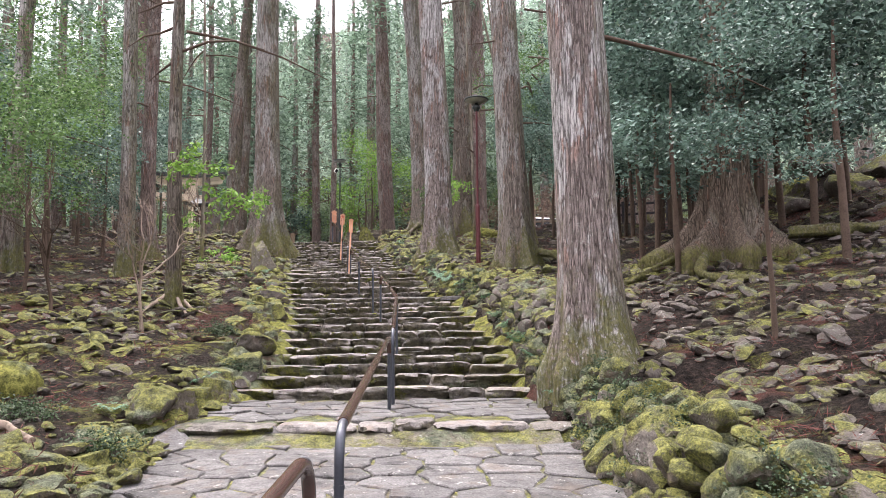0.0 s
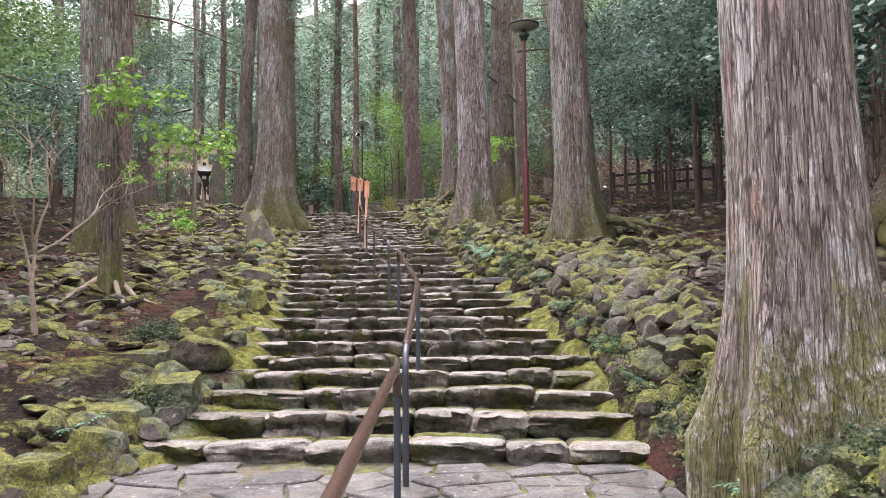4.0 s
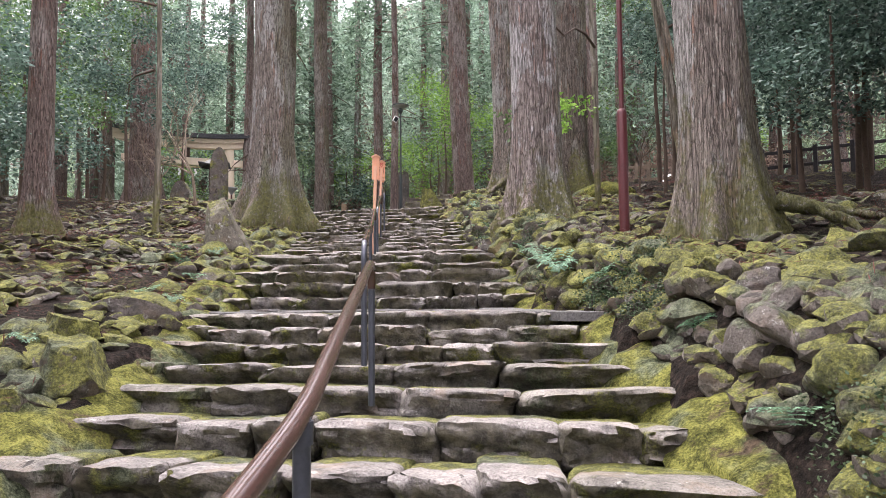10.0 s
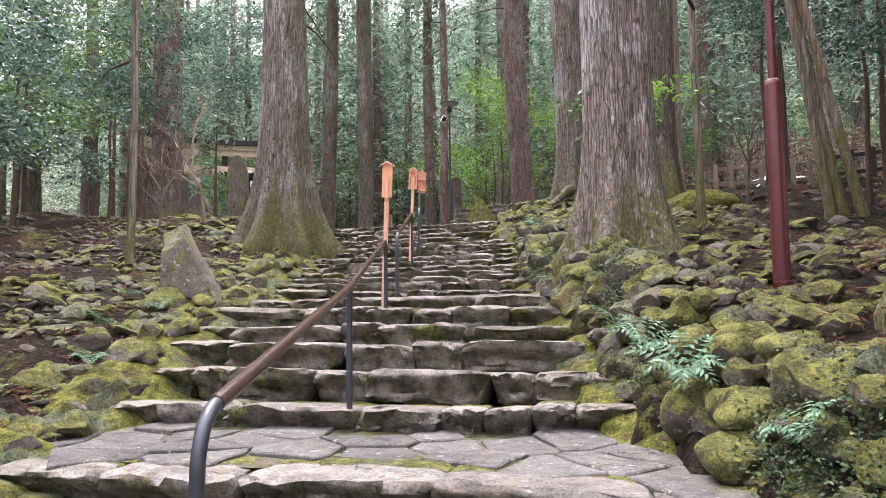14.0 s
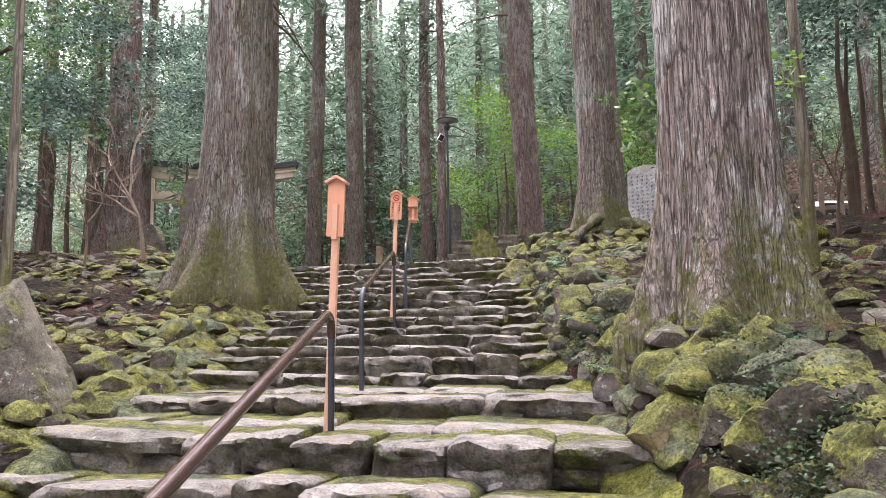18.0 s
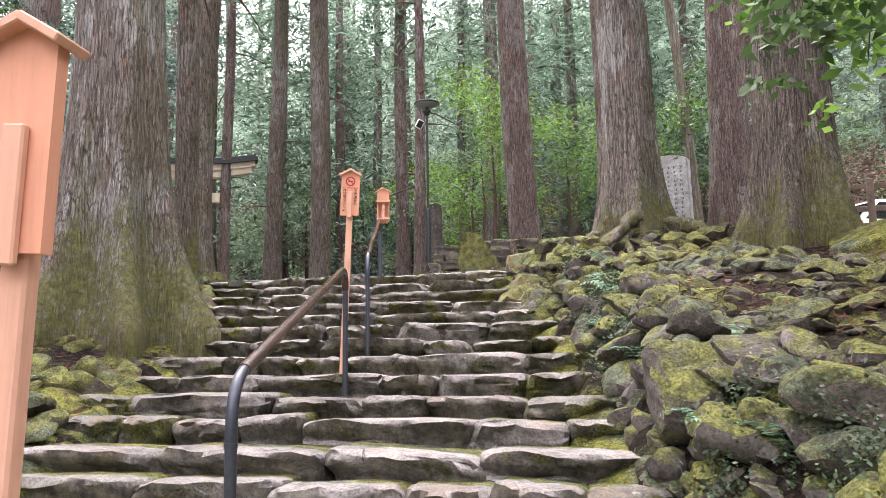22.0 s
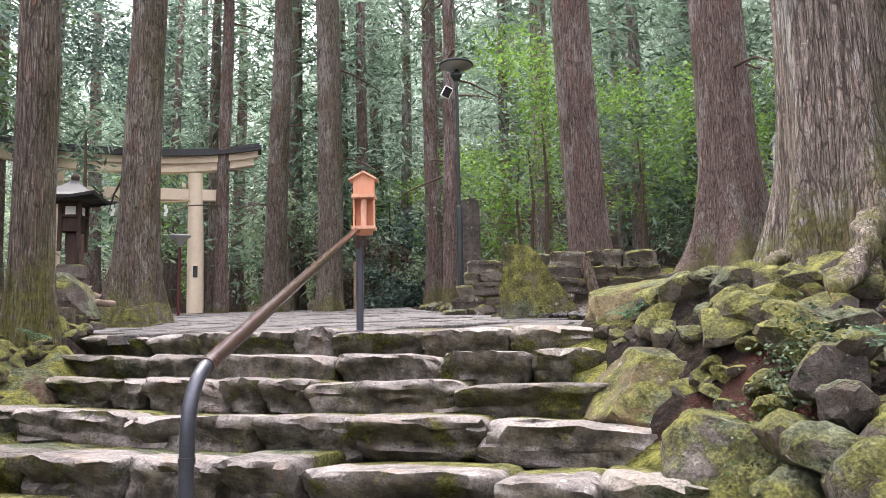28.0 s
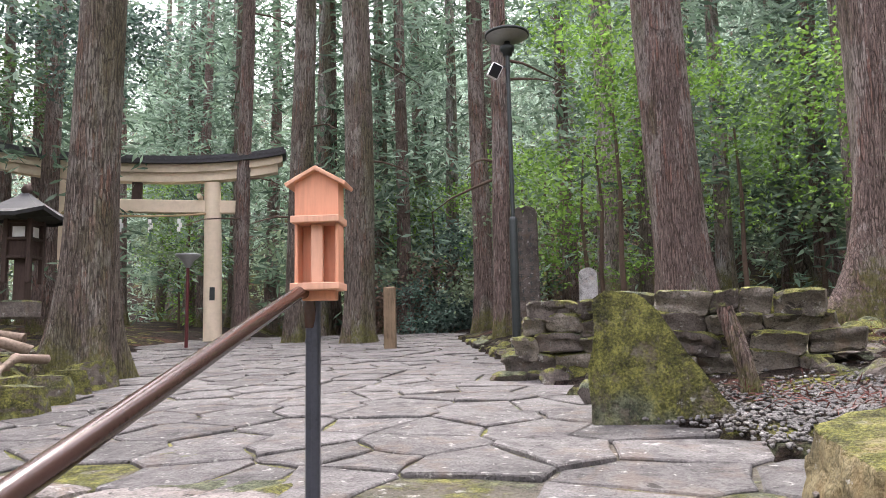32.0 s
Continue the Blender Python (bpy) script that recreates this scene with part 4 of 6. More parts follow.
cedar(-9.9, 23.3, 0.26, BARK_RED, 22, 21, flare=0.9, flare_h=0.5, lobes=3, lobe=0.4, **MIDR)
cedar(5.9, 14.6, 0.46, BARK_ROOT, 22, 22, flare=2.6, flare_h=0.5, lobes=10, lobe=0.8, label='huge old cedar with spreading buttress roots', **MIDR)
cedar(-9.08, 26.0, 0.075, BARK_SMOOTH, 11, 23, flare=0.3, flare_h=0.2, crown=False, n_stubs=5, seg=16, levels=30, ridge=0.008)
cedar(1.15, 26.6, 0.07, BARK_SMOOTH, 10, 24, flare=0.2, flare_h=0.2, crown=False, n_stubs=3, seg=16, levels=30, ridge=0.008, lean=(-0.03, 0))
for dx, dy, ln, sd in ((0, 0, -0.12, 25), (0.28, 0.1, -0.16, 26), (0.42, -0.1, -0.2, 27)):
    cedar(3.0 + dx, 26.5 + dy, 0.085, BARK_SMOOTH, 10, sd, flare=0.3, flare_h=0.2, crown=False, n_stubs=3, seg=16, levels=30, ridge=0.008, lean=(ln, 0))
cedar(-12.2, 19.8, 0.27, BARK_GREY, 20, 31, flare=0.5, **MIDR)
cedar(-5.82, 15.1, 0.165, BARK_DARK, 18, 16, flare=0.5, flare_h=0.3, lobes=6, lobe=0.4, crown=False, n_stubs=8, **MIDR)
cedar(-11.85, 38.3, 0.34, BARK_DARK, 22, 17, flare=1.9, flare_h=0.8, lobes=5, lobe=0.5, lean=(0.06, 0), top=0.65, **MIDR)
cedar(-8.8, 33.0, 0.21, BARK_DARK, 22, 18, flare=0.5, flare_h=0.4, top=0.7, **MIDR)
cedar(-17.0, 49.9, 0.25, BARK_RED, 22, 19, flare=0.3, n_stubs=7, top=0.65, **MIDR)
cedar(2.1, 46.0, 0.19, BARK_SMOOTH, 24, 20, flare=0.3, lean=(-0.08, 0), crown=False, n_stubs=0, **MIDR)

# ---- handrail ----
def bend_path(pts, rad=0.16, n=6):
    """Rounds the corners of a broken line."""
    pts = [Vector(p) for p in pts]
    out = [pts[0]]
    for i in range(1, len(pts) - 1):
        a, b, c = pts[i - 1], pts[i], pts[i + 1]
        u, v = (a - b).normalized(), (c - b).normalized()
        r = min(rad, (a - b).length * 0.45, (c - b).length * 0.45)
        p, q = b + u * r, b + v * r
        for k in range(n + 1):
            t = k / n
            out.append(p * (1 - t) ** 2 + b * 2 * t * (1 - t) + q * t * t)
    out.append(pts[-1])
    return out


def handrail(tops, feet):
    """One length of rail: steel posts, the first and last bent over into a brown gripped bar."""
    x0, y0, z0 = tops[0][0], tops[0][1], feet[0]
    posts = [(p[0], p[1], f) for p, f in zip(tops, feet)]
    root = thing("handrail", pose(x0, y0, z0), "brown vinyl-covered handrail on blue-grey steel posts", "handrail", "handrails along the stairs")
    loc = [(x - x0, y - y0, z - z0) for x, y, z in posts]
    hi = [Vector((p[0] - x0, p[1] - y0, p[2] - z0)) for p in tops]
    a, b = hi[0], hi[1]
    d = (b - a).normalized()
    first = bend_path([Vector(loc[0]) - Vector((0, 0, 0.15)), a, a + d * 0.42], 0.24, 14)
    part("post", tube("post", first, 0.024, POST, 20), root)
    a2, b2 = hi[-1], hi[-2]
    d2 = (b2 - a2).normalized()
    last = bend_path([Vector(loc[-1]) - Vector((0, 0, 0.15)), a2, a2 + d2 * 0.42], 0.24, 14)
    part("post", tube("post", last, 0.024, POST, 20), root)
    for p, h in list(zip(loc, hi))[1:-1]:
        part("post", tube("post", [Vector(p) - Vector((0, 0, 0.15)), h], 0.024, POST, 12), root)
        part("clamp", tube("clamp", [h - Vector((0, 0, 0.07)), h - Vector((0, 0, 0.01))], 0.03, POST, 12), root)
    for p, h in ((loc[0], a), (loc[-1], a2)):
        f = Vector(p) + (h - Vector(p)) * 0.72
        part("collar", tube("collar", [f, f + Vector((0, 0, 0.02))], 0.027, POST, 12), root)
    path = bend_path([a + d * 0.17, a + d * 0.25] + hi[1:-1] + [a2, a2 - Vector((0, 0, 0.55))], 0.24, 12)[:-2]
    part("grip", tube("grip", path, [0.0275] + [0.03] * (len(path) - 2) + [0.0275], RAIL, 22), root, None, "shiny brown gripped bar")


def gz(y):
    return float(prof(y))


for tops in (((-0.66, -2.2, 0.75), (-0.58, 3.05, 1.03)), ((-0.50, 3.35, 1.08), (-0.74, 9.30, 1.34)), ((-0.72, 9.68, 1.40), (-0.86, 12.5, 1.96), (-1.44, 15.72, 2.54)),
             ((-1.69, 16.50, 2.73), (-2.42, 19.80, 3.20), (-3.07, 22.85, 3.85)), ((-3.37, 24.36, 4.06), (-4.06, 27.75, 4.82)), ((-4.25, 29.05, 5.06), (-5.37, 33.45, 6.20))):
    handrail(tops, [gz(p[1]) for p in tops])


# ---- wooden notice boards ----
def gable_board(name, root, wd, hgt, dep, z0, mat, roof=0.05):
    """A board with a pointed top and a small two-sided roof."""
    bm = bmesh.new()
    prof_pts = [(-wd / 2, z0), (wd / 2, z0), (wd / 2, z0 + hgt), (0, z0 + hgt + wd * 0.28), (-wd / 2, z0 + hgt)]
    f = [bm.verts.new((x, -dep / 2, z)) for x, z in prof_pts]
    b = [bm.verts.new((x, dep / 2, z)) for x, z in prof_pts]
    bm.faces.new(f)
    bm.faces.new(b[::-1])
    for i in range(5):
        j = (i + 1) % 5
        bm.faces.new((f[i], b[i], b[j], f[j]))
    part(name, mesh_bm(name, bm, mat), root)
    ang = math.atan2(wd * 0.28, wd / 2)
    ln = math.hypot(wd * 0.28, wd / 2) + roof
    for s in (-1, 1):
        bm = box_bm(ln, dep + 0.07, 0.02, (0, 0, 0), 0.003)
        me = mesh_bm("roof_board", bm, WOOD_POST)
        m = Matrix.Translation((s * (ln / 2 - 0.004) * math.cos(ang), 0, z0 + hgt + wd * 0.28 + 0.012 - (ln / 2) * math.sin(ang))) @ pose(0, 0, 0, 0, s * math.degrees(ang), 0)
        part("roof_board", me, root, m)


def text_part(root, body, size, m, mat, name="lettering"):
    cu = bpy.data.curves.new("text", 'FONT')
    cu.body, cu.size, cu.extrude = body, size, 0.0008
    cu.align_x, cu.align_y = 'CENTER', 'CENTER'
    tmp = bpy.data.objects.new("text", cu)
    scene.collection.objects.link(tmp)
    bpy.context.view_layer.update()
    me = bpy.data.meshes.new_from_object(tmp.evaluated_get(bpy.context.evaluated_depsgraph_get()))
    bpy.data.objects.remove(tmp)
    me.materials.clear()
    me.materials.append(mat)
    return part(name, me, root, m)


def ring_mesh(r0, r1, mat, seg=32, dep=0.003):
    bm = bmesh.new()
    rows = []
    for k in range(seg):
        a = 2 * math.pi * k / seg
        rows.append([bm.verts.new((r * math.cos(a), y, r * math.sin(a))) for r, y in ((r0, 0), (r1, 0), (r1, -dep), (r0, -dep))])
    for k in range(seg):
        p, q = rows[k], rows[(k + 1) % seg]
        for i in range(4):
            j = (i + 1) % 4
            bm.faces.new((p[i], p[j], q[j], q[i]))
    return mesh_bm("ring", bm, mat)


def notice_sign(x, y, base, top, wd, bh, turn, label, face=True, lean=0.0):
    root = thing("notice_sign", pose(x, y, base, 0, lean, turn), label, "sign", "wooden notice boards")
    h = top - base
    apex = wd * 0.28
    part("post", mesh_bm("post", box_bm(0.055, 0.045, h + 0.1, (0, 0.02, (h - 0.1) / 2 - 0.06), 0.006), WOOD_POST), root)
    z0 = h - apex - bh
    gable_board("board", root, wd, bh, 0.035, z0, WOOD, 0.025)
    part("batten", mesh_bm("batten", box_bm(0.045, 0.02, bh * 0.66, (0, -0.028, z0 + bh * 0.27), 0.004), WOOD_POST), root)
    if face:
        cz = z0 + bh * 0.86
        r = wd * 0.27
        part("ban_ring", ring_mesh(r * 0.72, r, RED), root, pose(0, -0.0185, cz))
        part("ban_bar", mesh_bm("ban_bar", box_bm(r * 1.7, 0.003, r * 0.2, (0, 0, 0)), RED), root, pose(0, -0.0205, cz, 0, 40, 0))
        part("cigarette", mesh_bm("cigarette", box_bm(r * 1.05, 0.002, r * 0.2, (0, 0, 0)), INK), root, pose(0, -0.019, cz))
        text_part(root, "NO SMOKING", wd * 0.13, pose(0, -0.0185, cz - r * 1.35, 90, 0, 0), RED)
        for col, chars in ((0.30, "世界遺産の"), (-0.30, "神域護持のため")):
            for i, ch in enumerate(chars):
                text_part(root, ch, wd * 0.19, pose(col * wd, -0.0185, cz - r * 1.9 - i * bh * 0.088 * (1 if col > 0 else 0.95), 90, 0, 0), INK)
    return root


notice_sign(-3.135, 22.94, gz(22.9), 4.83, 0.125, 0.40, 6, "plain pale wooden notice board on a tall square post", False, 2.2)
notice_sign(-4.155, 27.95, gz(27.9), 5.74, 0.168, 0.37, 12, "pale wooden no-smoking notice board on a leaning post", True, 2.5)


def box_shrine(x, y, base, top, turn):
    """A roofed wooden box on a post."""
    k = 0.92
    root = thing("offering_post", pose(x, y, base, 0, 0, turn) @ Matrix.Diagonal((k, k, k, 1)), "small roofed box of fresh orange wood on a grey steel post", "post box")
    h = (top - base) / k
    part("post", mesh_bm("post", box_bm(0.05, 0.045, h - 0.5, (-0.055, 0.13, (h - 0.5) / 2 - 0.1), 0.012), POST), root)
    part("bracket", mesh_bm("bracket", box_bm(0.05, 0.1, 0.06, (-0.055, 0.09, h - 0.56), 0.004), WOOD_POST), root)
    wd, dep = 0.22, 0.12
    z0 = h - 0.62
    gable_board("back_board", root, wd, 0.17, dep, h - 0.06 - 0.17 - 0.005, WOOD)
    part("back_panel", mesh_bm("back_panel", box_bm(wd, 0.02, 0.36, (0, 0.05, z0 + 0.2), 0.003), WOOD), root)
    part("upper_shelf", mesh_bm("upper_shelf", box_bm(wd + 0.025, dep + 0.06, 0.035, (0, -0.01, h - 0.25), 0.004), WOOD_POST), root)
    part("lower_shelf", mesh_bm("lower_shelf", box_bm(wd + 0.025, dep + 0.06, 0.035, (0, -0.01, z0 + 0.04), 0.004), WOOD_POST), root)
    part("centre_stile", mesh_bm("centre_stile", box_bm(0.06, 0.03, 0.30, (0, -0.04, z0 + 0.2), 0.004), WOOD_POST), root)
    for s in (-1, 1):
        part("side_panel", mesh_bm("side_panel", box_bm(0.016, dep, 0.30, (s * (wd / 2 - 0.008), 0, z0 + 0.2), 0.003), WOOD), root)
    part("foot_block", mesh_bm("foot_block", box_bm(wd * 0.75, 0.08, 0.05, (0, 0.02, z0), 0.004), WOOD), root)
    return root


box_shrine(-5.27, 33.35, gz(33.35), 6.71, 14)


# ---- lamps ----
def street_lamp(x, y, base, joint, top, disc, paint, upper, label, flood=False):
    root = thing("street_lamp", pose(x, y, base), label, "street lamp", "lamps beside the stairs")
    j, h = joint - base, top - base
    part("lower_pole", tube("lower_pole", [(0, 0, -0.2), (0, 0, j - 0.06), (0, 0, j - 0.02), (0, 0, j)], [0.072, 0.072, 0.066, 0.045], paint, 18), root)
    part("base_collar", tube("base_collar", [(0, 0, -0.1), (0, 0, 0.1), (0, 0, 0.12)], [0.095, 0.095, 0.075], paint, 18), root)
    part("upper_pole", tube("upper_pole", [(0, 0, j - 0.05), (0, 0, h - 0.32)], 0.038, upper, 14), root)
    part("neck", lathe("neck", [(0.0, h - 0.36), (0.075, h - 0.36), (0.085, h - 0.30), (0.12, h - 0.27), (0.13, h - 0.2), (0.06, h - 0.16), (0.05, h - 0.1)], DARKMETAL, 20), root)
    part("shade", lathe("shade", [(0.0, h - 0.10), (disc * 0.35, h - 0.12), (disc * 0.95, h - 0.02), (disc, h + 0.01), (disc * 0.97, h + 0.035), (disc * 0.5, h + 0.075), (0.0, h + 0.085)], LAMPGLASS, 28), root, None, "wide shallow grey disc")
    part("rim", lathe("rim", [(disc * 0.96, h - 0.015), (disc * 1.02, h - 0.005), (disc * 1.02, h + 0.03), (disc * 0.96, h + 0.04)], DARKMETAL, 28), root)
    if flood:
        fl = part("floodlight", mesh_bm("floodlight", box_bm(0.2, 0.14, 0.26, (0, 0, 0), 0.02), WHITE), root, pose(-0.22, -0.05, h - 0.62, 20, 25, 30), "tilted white floodlight")
        part("glass", mesh_bm("glass", box_bm(0.17, 0.02, 0.22, (0, -0.072, 0), 0.005), BLACKGLASS), fl)
        part("arm", tube("arm", [(0, 0, h - 0.55), (-0.2, -0.04, h - 0.55)], 0.018, DARKMETAL, 8), root)
    return root


street_lamp(1.01, 21.0, 2.9, 4.97, 8.2, 0.36, MAROON, MAROON, "tall maroon lamp post with a flat disc head on the bank")
street_lamp(-6.3, 42.0, 5.72, 7.9, 11.1, 0.38, DARKMETAL, DARKMETAL, "tall dark lamp post with disc head and white floodlight", True)


# ---- torii gate ----
def torii():
    a, b = Vector((-17.95, 49.65, 0)), Vector((-22.15, 47.3, 0))
    ax = (a - b)
    span = ax.length
    ang = math.degrees(math.atan2(ax.y, ax.x))
    mid = (a + b) / 2
    zg = 6.3
    root = thing("torii_gate", pose(mid.x, mid.y, zg, 0, 0, ang), "cream-painted torii gate with a dark tiled curved top beam", "torii gate")
    for s in (-1, 1):
        part("pillar", tube("pillar", [(s * span / 2, 0, -0.4), (s * span / 2 * 0.985, 0, 2.4), (s * span / 2 * 0.965, 0, 4.75)], [0.30, 0.28, 0.26], CREAM, 24), root)
        part("plate", mesh_bm("plate", box_bm(0.16, 0.02, 0.42, (s * span / 2, -0.295, 1.1), 0.004), DARKMETAL), root)
        part("wedge", mesh_bm("wedge", box_bm(0.12, 0.5, 0.16, (s * span / 2 * 0.97 - s * 0.4, 0, 4.28), 0.02), CREAM), root)
    half = span / 2 + 2.15
    part("tie_beam", mesh_bm("tie_beam", box_bm(span + 2.1, 0.26, 0.42, (0, 0, 3.95), 0.02), CREAM), root)
    part("strut", mesh_bm("strut", box_bm(0.3, 0.2, 0.6, (0, 0, 4.45), 0.02), OLDWOOD), root)

    def beam(name, z, hgt, dep, hf, mat, rise=0.42, n=24):
        vs, fs = [], []
        for k in range(n + 1):
            u = -1 + 2 * k / n
            c = z + rise * abs(u) ** 2.6
            for yy, zz in ((-dep / 2, 0), (dep / 2, 0), (dep / 2, hgt), (-dep / 2, hgt)):
                vs.append((u * hf, yy, c + zz))
        for k in range(n):
            for i in range(4):
                j = (i + 1) % 4
                fs.append((k * 4 + i, (k + 1) * 4 + i, (k + 1) * 4 + j, k * 4 + j))
        fs += [(0, 1, 2, 3), (n * 4 + 3, n * 4 + 2, n * 4 + 1, n * 4)]
        return part(name, mesh_of(name, vs, fs, mat), root)

    rope = [(u * span * 0.46, -0.17, 3.70 - 0.10 * (1 - u * u)) for u in np.linspace(-1, 1, 13)]
    part("straw_rope", tube("straw_rope", rope, 0.035, ROPE, 8), root)
    for u in (-0.6, -0.2, 0.2, 0.6):
        bm = bmesh.new()
        for q in range(3):
            box_bm(0.10, 0.006, 0.16, (u * span * 0.46 + 0.05 * (q % 2), -0.175, 3.52 - 0.10 * (1 - u * u) - 0.13 * q), 0.0, 1, bm)
        part("paper_streamer", mesh_bm("paper_streamer", bm, WHITE), root)
    beam("lintel", 4.72, 0.30, 0.42, half - 0.15, CREAM)
    beam("top_beam", 5.02, 0.26, 0.62, half, CREAM)
    roof = beam("roof", 5.28, 0.15, 0.95, half + 0.12, TILE)
    n = 46
    for k in range(n):
        u = -1 + 2 * (k + 0.5) / n
        z = 5.42 + 0.42 * abs(u) ** 2.6
        part("ridge_tile", TILE_CAP, roof, pose(u * (half + 0.1), 0, z, 0, -math.degrees(math.atan(0.42 * 2.6 * abs(u) ** 1.6 / half)) * (1 if u > 0 else -1), 0))
    beam("ridge", 5.43, 0.18, 0.22, half + 0.05, TILE)


bm = bmesh.new()
box_bm(0.11, 1.04, 0.08, (0, 0, -0.01), 0.03, 2, bm)
TILE_CAP = mesh_bm("ridge_tile", bm, TILE)
torii()

# ---- the forest round about ----
FAR_TRUNKS = [trunk_mesh("trunk", 0.30, 20, mt, 60 + k, 18, 16, ridge=0.01, top=0.4) for k, mt in enumerate((BARK_RED, BARK_DARK, BARK_GREY, BARK_RED))]
FAR_CROWNS = [conifer_crown("crown", 0, 17, 3.0, 165, 13, 0.44, (LEAF_CEDAR, LEAF_HAZE_NEEDLE, LEAF_CEDAR, LEAF_HAZE_NEEDLE)[k], 80 + k) for k in range(4)]
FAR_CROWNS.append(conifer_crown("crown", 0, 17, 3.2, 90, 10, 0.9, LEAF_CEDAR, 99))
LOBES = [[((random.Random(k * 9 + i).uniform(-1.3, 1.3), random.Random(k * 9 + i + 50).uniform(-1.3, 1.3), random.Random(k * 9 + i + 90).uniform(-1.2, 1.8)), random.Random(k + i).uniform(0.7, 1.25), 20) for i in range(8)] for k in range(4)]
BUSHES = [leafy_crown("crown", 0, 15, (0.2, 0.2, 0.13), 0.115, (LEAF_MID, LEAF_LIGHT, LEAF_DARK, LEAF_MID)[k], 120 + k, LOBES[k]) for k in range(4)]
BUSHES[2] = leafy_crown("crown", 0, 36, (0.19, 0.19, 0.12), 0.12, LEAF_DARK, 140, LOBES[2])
# far crowns in the leaf colour with haze painted in
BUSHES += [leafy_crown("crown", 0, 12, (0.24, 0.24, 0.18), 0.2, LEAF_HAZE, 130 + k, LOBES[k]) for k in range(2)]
DRY = leafy_crown("crown", 0, 12, (0.22, 0.22, 0.16), 0.16, LEAF_DRY, 150, LOBES[1])
SAPLING = [tube("trunk", [(0, 0, -0.3), (0.05, 0.02, 1.2), (0.0, 0.06, 2.6), (0.08, 0.0, 4.0)], [0.07, 0.06, 0.045, 0.02], TWIG, 8), tube("trunk", [(0, 0, -0.3), (-0.08, 0.03, 1.0), (0.02, 0.0, 2.4), (-0.06, 0.05, 3.8)], [0.06, 0.05, 0.04, 0.02], TWIG, 8)]
rf = random.Random(77)


def far_tree(x, y, s, crown_low, k, c=-1):
    root = thing("cedar_tree", pose(x, y, ground_at(x, y) - 0.1, 0, 0, rf.uniform(0, 360)), ("distant cedar with drooping green boughs", "distant cedar with a dark bare trunk")[k % 2], "tree", "cedars of the forest")
    part("trunk", FAR_TRUNKS[k % 4], root, Matrix.Diagonal((s, s, 1.1, 1)))
    # past y = 60 only crowns whose colour is paled for haze
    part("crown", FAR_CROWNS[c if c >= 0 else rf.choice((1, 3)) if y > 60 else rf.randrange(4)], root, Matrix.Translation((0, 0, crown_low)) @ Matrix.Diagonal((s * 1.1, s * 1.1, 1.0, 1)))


def broadleaf(x, y, s, lift, k, label="young broadleaf tree with bright green leaves", lean=0.0):
    root = thing("broadleaf_tree", pose(x, y, ground_at(x, y), 0, 0, rf.uniform(0, 360)) @ Matrix.Diagonal((s, s, s, 1)), label, "tree", "understorey trees")
    part("trunk", SAPLING[k % 2], root)
    part("crown", BUSHES[k % 6], root, pose(0, 0, lift / s))


k = 0
while k < 58:
    x, y = rf.uniform(-62, 48), rf.uniform(50, 105)
    if -26 < x < -12 and y < 62:
        continue
    far_tree(x, y, rf.uniform(0.8, 1.7), rf.uniform(2.5, 7.0), k)
    k += 1
k = 0
while k < 34:
    x, y = rf.uniform(-55, -20), rf.uniform(8, 52)
    far_tree(x, y, rf.uniform(0.7, 1.4), rf.uniform(3.0, 8.0), k)
    k += 1
k = 0
while k < 28:
    x, y = rf.uniform(10, 40), rf.uniform(4, 52)
    far_tree(x, y, rf.uniform(0.7, 1.4), rf.uniform(3.0, 7.0), k)
    k += 1
# unseen cedars behind the start, added to keep skylight off the risers
k = 0
while k < 30:
    x, y = rf.uniform(-34, 34), rf.uniform(-38, 1)
    if abs(x) < 5 and y > -14:
        continue
    far_tree(x, y, rf.uniform(0.9, 1.6), rf.uniform(2.0, 6.0), k, 4)
    k += 1
k = 0
while k < 27:
    x, y = rf.uniform(-34, 8), rf.uniform(54, 66)
    far_tree(x, y, rf.uniform(0.9, 1.5), rf.uniform(0.5, 5.0), k, (1, 3, 0, 2)[k % 4])
    k += 1
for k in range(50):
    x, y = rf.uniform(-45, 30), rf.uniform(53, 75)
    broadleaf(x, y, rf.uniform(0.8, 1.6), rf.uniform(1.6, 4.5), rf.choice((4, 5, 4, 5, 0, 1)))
for x, y, s, lift, k in ((-4.9, 47.5, 1.3, 4.2, 1), (-5.5, 49.0, 1.2, 5.6, 1), (-2.2, 48, 1.1, 3.4, 1), (-6.2, 50.5, 1.2, 2.5, 1), (0.5, 47, 1.2, 3.2, 1), (2.8, 46, 1.2, 4.0, 0), (-10.5, 55, 1.4, 1.2, 2), (-13, 57, 1.3, 1.5, 2)):
    broadleaf(x, y, s, lift, k)
